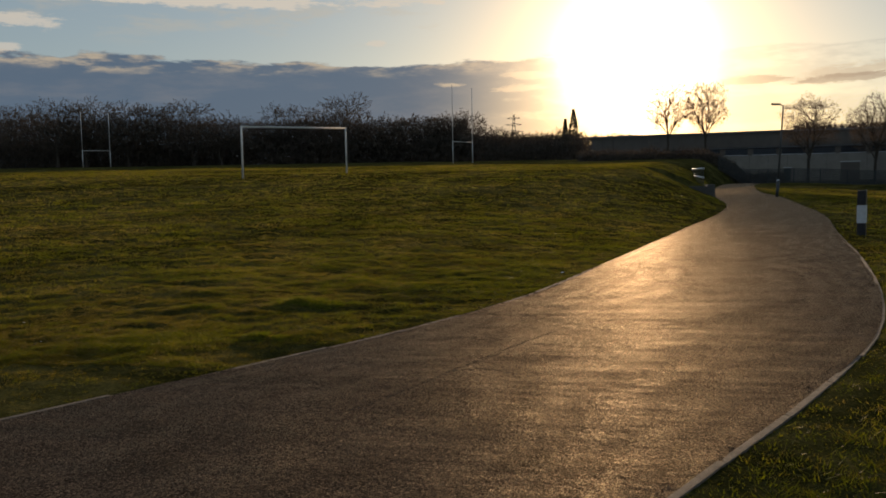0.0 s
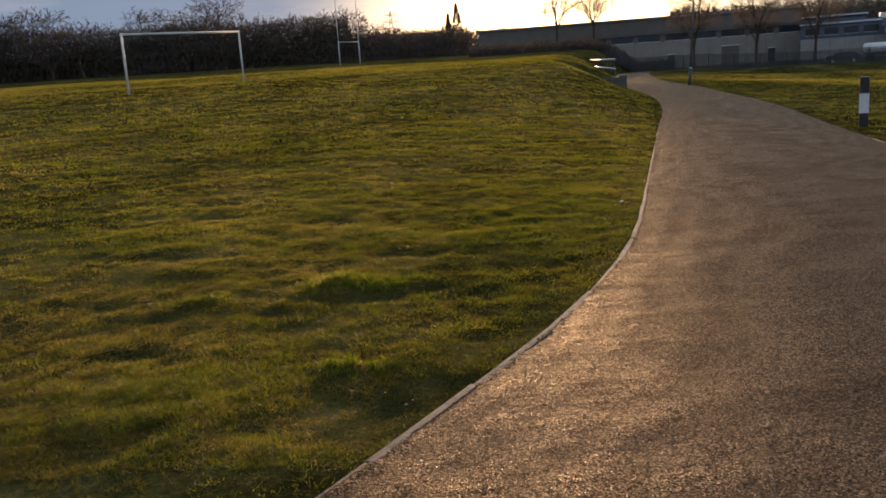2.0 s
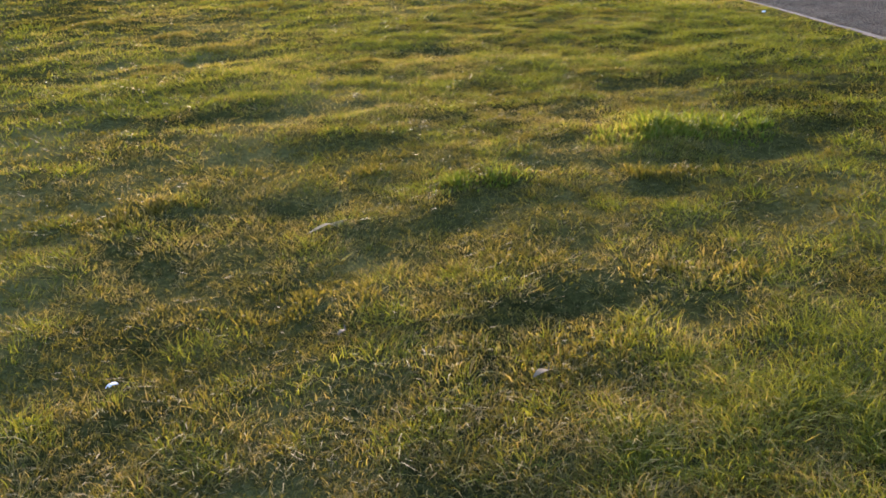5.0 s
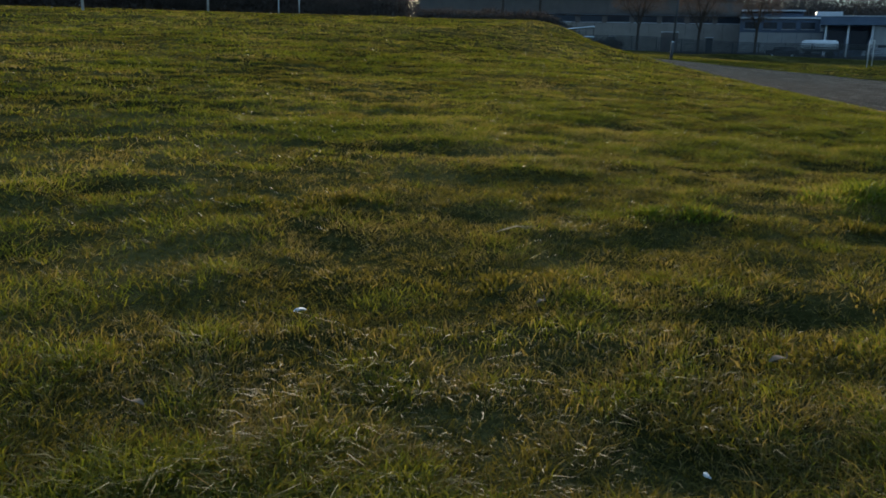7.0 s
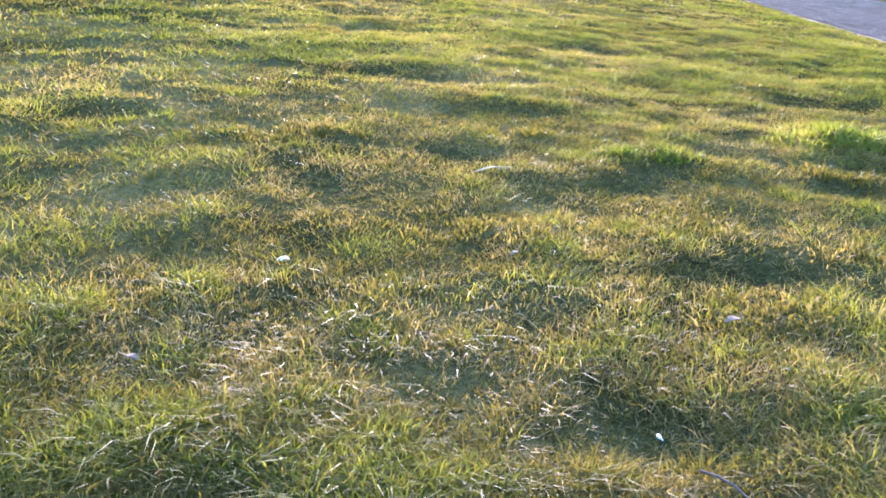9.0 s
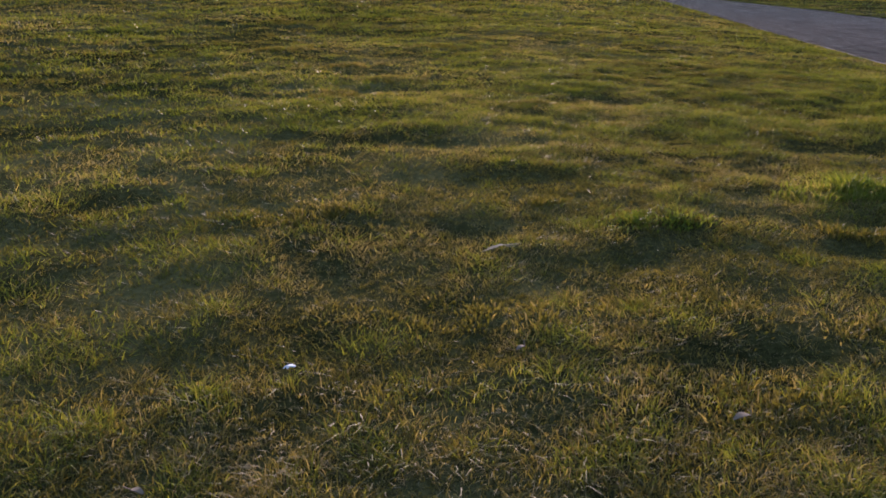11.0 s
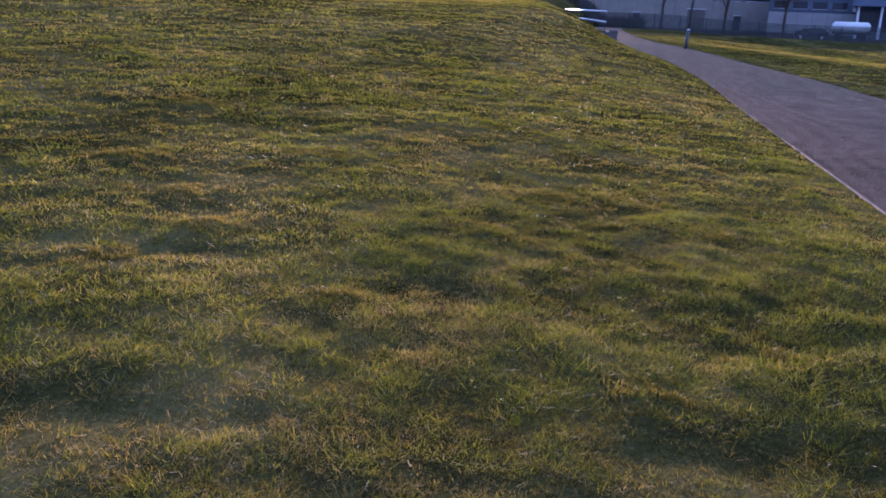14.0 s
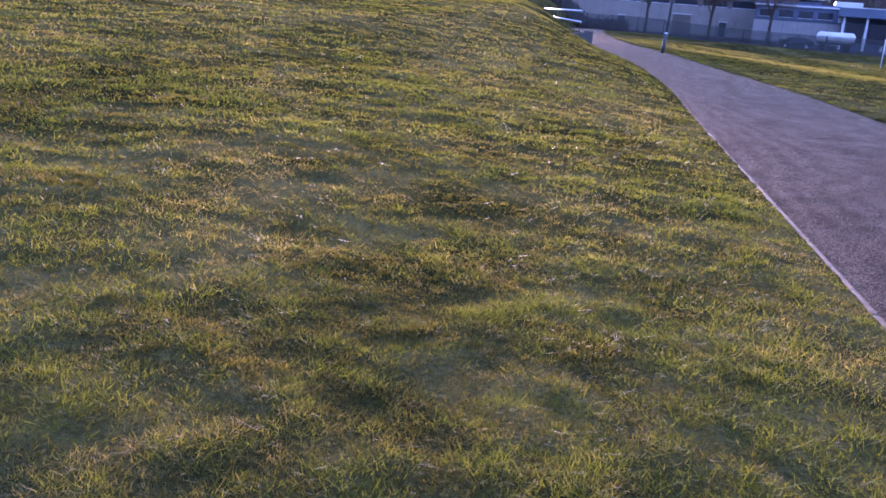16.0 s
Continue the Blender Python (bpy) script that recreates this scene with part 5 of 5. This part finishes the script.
names = ("white", "silver", "black", "blue", "red")
KINDS = [build_car(label=f"{n} hatchback parked on tarmac beyond the pitch", paint=CAR_PAINTS[k]) for k, n in enumerate(names)]
used = set()
rnd = random.Random(11)
for k in range(36):
    row, col = k // 12, k % 12
    bearing, metres = 30.7 + 0.98 * col + rnd.uniform(-0.1, 0.1), 188 + 14 * row
    x, y = at_bearing(bearing, metres)
    m = pose(x, y, level(x, y) + 0.01, 0, 0, rnd.choice((0, 180)) + 60 + rnd.uniform(-4, 4))
    pick = rnd.choice((0, 1, 1, 2, 2, 2, 2, 3, 3, 4))
    if pick not in used:
        used.add(pick)
        KINDS[pick].matrix_basis = m
    else:
        copy_thing(KINDS[pick], m)
for bearing, metres, pick in ((27.2, 124, 1), (28.9, 125, 3), (30.3, 125.5, 2)):
    x, y = at_bearing(bearing, metres)
    copy_thing(KINDS[pick], pose(x, y, level(x, y) + 0.01, 0, 0, -30))


def build_tanker(place, turn):
    x, y = place
    ob = thing("tank_trailer", (x, y, level(x, y)), "long white rounded tank trailer parked in front of the works", "trailer", turn=turn)
    bm = tube((-2.0, 0, 1.75), (1.9, 0, 1.75), 0.64, sides=22)
    add_tube(bm, (1.9, 0, 1.75), (2.2, 0, 1.75), 0.64, 0.34, sides=22)
    add_tube(bm, (-2.0, 0, 1.75), (-2.3, 0, 1.75), 0.64, 0.34, sides=22)
    part("tank", bm, TRIM_WHITE, ob, smooth=True)
    part("chassis", box((0, 0, 1.0), (4.4, 0.8, 0.30), bevel=0.02), DARK_STEEL, ob)
    for sx in (-1.4, 1.3):
        for sy in (-0.85, 0.85):
            part("wheel", tube((sx, sy - 0.14, 0.48), (sx, sy + 0.14, 0.48), 0.48, sides=16), RUBBER, ob)


build_tanker(at_bearing(24.0, 127), -22)
x, y = at_bearing(21.9, 127)
ob = copy_thing(KINDS[2], pose(x, y, level(x, y) + 0.01, 0, 0, -18))
x, y = at_bearing(34.4, 134)
build_lamp((x, y), 5.6, 40)


# ---- small things on the grass and path ----
def strip(points, widths, thick=0.002):
    """A thin bent strip with depth along points."""
    bm = bmesh.new()
    rows = []
    for k, (p, w) in enumerate(zip(points, widths)):
        p = Vector(p)
        d = (Vector(points[min(k + 1, len(points) - 1)]) - Vector(points[max(k - 1, 0)])).normalized()
        s = d.cross(Vector((0, 0, 1))).normalized() * w / 2
        up = Vector((0, 0, thick))
        rows.append([bm.verts.new(v) for v in (p - s, p + s, p + s + up, p - s + up)])
    for a, b in zip(rows, rows[1:]):
        for i in range(4):
            bm.faces.new((a[i], a[(i + 1) % 4], b[(i + 1) % 4], b[i]))
    bm.faces.new(rows[0][::-1])
    bm.faces.new(rows[-1])
    return bm


def lying(name, x, y, label, category, turn=0.0, lift=0.03):
    return thing(name, (x, y, level(x, y) + lift), label, category, turn=turn)


def build_feather(x, y, long, turn, lift):
    ob = lying("feather", x, y, "small white bird feather lying in the grass", "feather", turn, lift)
    n = 9
    pts = [(long * (k / n - 0.5), long * 0.15 * math.sin(k * 0.5), long * 0.15 * math.sin(k / n * 3.1)) for k in range(n + 1)]
    wid = [0.002 + long * 0.36 * math.sin(min(1, k / n * 1.05) * math.pi) ** 0.8 for k in range(n + 1)]
    part("vane", strip(pts, wid, 0.003), FEATHER, ob)
    part("quill", strip([(p[0] - 0.008, p[1], p[2] + 0.002) for p in pts], [0.0015] * (n + 1), 0.002), TRIM_WHITE, ob)


build_feather(-3.59, 7.235, 0.021, 35, 0.040)
build_feather(-2.93, 6.57, 0.011, 100, 0.026)


def build_leaf(x, y, long, turn, lift=0.04):
    ob = lying("dead_leaf", x, y, "curled pale dead leaf on the grass", "leaf", turn, lift)
    n = 8
    pts = [(long * (k / n - 0.5), 0, 0.16 * long * math.sin(k / n * 3.1)) for k in range(n + 1)]
    part("leaf_blade", strip(pts, [0.003 + long * 0.34 * math.sin(k / n * math.pi) for k in range(n + 1)], 0.0015), DEAD_LEAF, ob)
    part("stalk", strip([(long * 0.5, 0, 0), (long * 0.72, 0.01, 0.01)], [0.003, 0.002], 0.002), DEAD_LEAF, ob)


for x, y, long, turn in ((-2.65, 6.95, 0.045, 20), (-3.81, 6.78, 0.03, 150), (-3.05, 7.3, 0.03, 40)):
    build_leaf(x, y, long, turn)


def build_turned_blade(x, y, tall, lean, turn):
    """A broad blade of grass whose tip has withered orange."""
    ob = thing("withered_blade", (x, y, level(x, y)), "broad grass blade withered orange at its tip", "grass", "withered grass blades", turn=turn)
    pts = [Vector((lean * tall * (k / 5) ** 1.8, 0, tall * k / 5)) for k in range(6)]
    for name, first, last, mat in (("green_part", 0, 3, TUFT), ("withered_tip", 3, 5, WITHERED)):
        bm = bmesh.new()
        rows = []
        for k in range(first, last + 1):
            w = 0.0028 * (1 - (k / 5) ** 2) + 0.0003
            rows.append([bm.verts.new(pts[k] + Vector(o)) for o in ((0, -w, 0), (0.0007, 0, 0), (0, w, 0), (-0.0004, 0, 0))])
        for a, b in zip(rows, rows[1:]):
            for i in range(4):
                bm.faces.new((a[i], a[(i + 1) % 4], b[(i + 1) % 4], b[i]))
        part(name, bm, mat, ob)


WITHERED = blade_material("withered_blade", ((0.34, 0.18, 0.05), (0.40, 0.24, 0.06), (0.42, 0.28, 0.07)), (0.42, 0.31, 0.11), 0.3, through=0.5, glow=(1.4, 1.1, 0.6))
turned = random.Random(17)
for k in range(46):
    build_turned_blade(turned.gauss(-3.32, 0.20 if k < 30 else 0.4), 6.08 + abs(turned.gauss(0.11, 0.07 if k < 30 else 0.2)), turned.uniform(0.012, 0.030), turned.uniform(0.8, 2.6), turned.uniform(0, 360))


def build_twig(x, y, long, turn):
    ob = lying("twig", x, y, "thin bent brown twig lying in the grass", "twig", turn, 0.017)
    pts = [Vector((long * (k / 6 - 0.5), 0.006 * math.sin(k * 1.1), 0.006 * math.sin(k * 0.8))) for k in range(7)]
    bm = bmesh.new()
    rings = [[bm.verts.new(p + Vector((0, math.cos(a) * (0.0023 - 0.0002 * k), math.sin(a) * (0.0023 - 0.0002 * k)))) for a in (0, 1.05, 2.1, 3.14, 4.2, 5.2)] for k, p in enumerate(pts)]
    for r0, r1 in zip(rings, rings[1:]):
        for i in range(6):
            bm.faces.new((r0[i], r0[(i + 1) % 6], r1[(i + 1) % 6], r1[i]))
    bm.faces.new(rings[0][::-1])
    bm.faces.new(rings[-1])
    part("stick", bm, BARK, ob)
    part("side_shoot", tube(pts[3], pts[3] + Vector((0.03, 0.02, 0.008)), 0.002, 0.001, sides=5), BARK, ob)


build_twig(-2.86, 6.39, 0.17, -60)


def build_straw(x, y, long, turn):
    ob = lying("straw", x, y, "bundle of bleached dry grass stalks on the lawn", "straw", turn, 0.03)
    for k in range(5):
        o = 0.012 * (k - 2)
        part("stalk", strip([(-long / 2 + o, o, 0), (0, o * 0.3, 0.012), (long / 2 - o, -o, 0.004)], [0.0014, 0.0018, 0.001], 0.001), STRAW, ob)


STRAW = material("bleached_straw", (0.26, 0.21, 0.12), 0.8, second=(0.20, 0.155, 0.08), scale=50)
build_straw(-2.99, 8.10, 0.11, 10)


def build_wrapper(x, y):
    ob = lying("wrapper", x, y, "small crumpled white and pale blue plastic wrapper by the kerb", "litter", 25, 0.02)
    bm = bmesh.new()
    bmesh.ops.create_icosphere(bm, subdivisions=2, radius=0.017)
    r2 = random.Random(3)
    for v in bm.verts:
        v.co = Vector((v.co.x * 1.5, v.co.y * 0.8, v.co.z * 0.45)) * r2.uniform(0.75, 1.15)
    part("wrapper_film", bm, LITTER, ob)


build_wrapper(1.22, 11.9)

# soil and leaf crumbs along both edges of the path
n = 1500
y = RNG.uniform(3.0, 17.0, n)
x = np.where(np.arange(n) < 500, right_x(y) - 0.03 - np.abs(RNG.normal(0, 0.05, n)), left_x(y) + 0.022 + np.abs(RNG.normal(0, 0.025, n)) * (wander(y, y, 0.6, 70) > 0.42))
size = RNG.uniform(0.003, 0.008, n)
a = np.stack([x, y, path_level(y) + 0.006 + size * 0.2], -1)
offs = RNG.normal(0, 1, (n, 4, 3)) * size[:, None, None]
offs[:, :, 2] = np.abs(offs[:, :, 2]) * 0.6
verts = (a[:, None] + offs).reshape(-1, 3)
b = (np.arange(n) * 4)[:, None]
tris = np.concatenate([b + (0, 1, 2), b + (0, 2, 3), b + (0, 3, 1), b + (1, 3, 2)])
tagged(soup("soil_crumbs", verts, tris, SOIL), "dark soil and leaf crumbs along the path edge", "debris", kind="stuff")


def flakes(name, x, y, size, mat, label, category):
    """Many small flat three-sided chips lying on the path."""
    n = len(x)
    share = (x - left_x(y)) / (right_x(y) - left_x(y))
    z = path_level(y) + 0.005 + 0.03 * (1 - (2 * share - 1) ** 2) + (wander(x, y, 1.6, 2) - 0.5) * 0.016 + (wander(x, y, 0.5, 4) - 0.5) * 0.005
    a = np.stack([x, y, z], -1)
    offs = RNG.normal(0, 1, (n, 4, 3)) * size[:, None, None]
    offs[:, :, 2] = np.abs(offs[:, :, 2]) * 0.35
    verts = (a[:, None] + offs).reshape(-1, 3)
    b = (np.arange(n) * 4)[:, None]
    tris = np.concatenate([b + (0, 1, 2), b + (0, 2, 3), b + (0, 3, 1), b + (1, 3, 2)])
    return tagged(soup(name, verts, tris, mat), label, category, kind="stuff")


n = 260
y = RNG.uniform(1.5, 13.0, n)
x = left_x(y) + (right_x(y) - left_x(y)) * RNG.uniform(0.04, 0.97, n)
flakes("path_grit", x, y, RNG.uniform(0.002, 0.0065, n), TAR, "sparse dark crumbs strewn over the path", "debris")
for line in (((0.33, 4.70), (0.50, 5.09), (0.68, 5.63), (0.87, 6.13), (1.04, 6.63), (1.33, 7.33)), ((0.70, 5.72), (0.80, 5.79), (0.97, 5.82), (1.11, 5.72), (1.19, 5.58))):
    pts = np.array(line)
    run = np.concatenate([[0], np.cumsum(np.linalg.norm(np.diff(pts, axis=0), axis=1))])
    n = int(run[-1] * 420)
    s = RNG.random(n) * run[-1]
    x, y = np.interp(s, run, pts[:, 0]) + RNG.normal(0, 0.013, n), np.interp(s, run, pts[:, 1]) + RNG.normal(0, 0.010, n)
    flakes("scuff_mark", x, y, RNG.uniform(0.0015, 0.0042, n), TAR, "dark curved line of grit scuffed across the path", "scuff mark")


# ---- edging kerbs, laid end to end ----
def build_kerb(edge, name, side, label):
    ys, xs = edge
    kerb = tagged(new(name), label, "kerb", kind="structure")
    pts = np.stack([xs, ys], 1)
    run = np.concatenate([[0], np.cumsum(np.linalg.norm(np.diff(pts, axis=0), axis=1))])
    long = 0.915
    shape = bpy.data.meshes.new("edging_block")
    bm = box((0, 0, 0), (long - 0.010, 0.044, 0.16), bevel=0.007)
    bm.to_mesh(shape)
    bm.free()
    shape.materials.append(CONCRETE)
    s = run[0] + long
    while s < run[-1] - long:
        mid = np.array([np.interp(s, run, xs), np.interp(s, run, ys)])
        ahead = np.array([np.interp(s + 0.4, run, xs), np.interp(s + 0.4, run, ys)]) - np.array([np.interp(s - 0.4, run, xs), np.interp(s - 0.4, run, ys)])
        turn = math.degrees(math.atan2(ahead[1], ahead[0]))
        if -4 < mid[1] < 100 and not (side < 0 and mid[1] > 54):
            block = new("edging_block", shape)
            block.parent = kerb
            block.matrix_basis = pose(mid[0], mid[1], float(path_level(mid[1])) - 0.0755 - 0.010 * float(step((mid[1] - 15) / 5)) + RNG.uniform(-0.003, 0.004), RNG.uniform(-1.5, 1.5), RNG.uniform(-0.5, 0.5), turn + RNG.uniform(-0.5, 0.5))
        s += long
    return kerb


build_kerb(LEFT_EDGE, "kerb_left", -1, "pale concrete edging strip between footpath and grass")
build_kerb(RIGHT_EDGE, "kerb_right", 1, "pale worn concrete edging strip with crumbs along it")
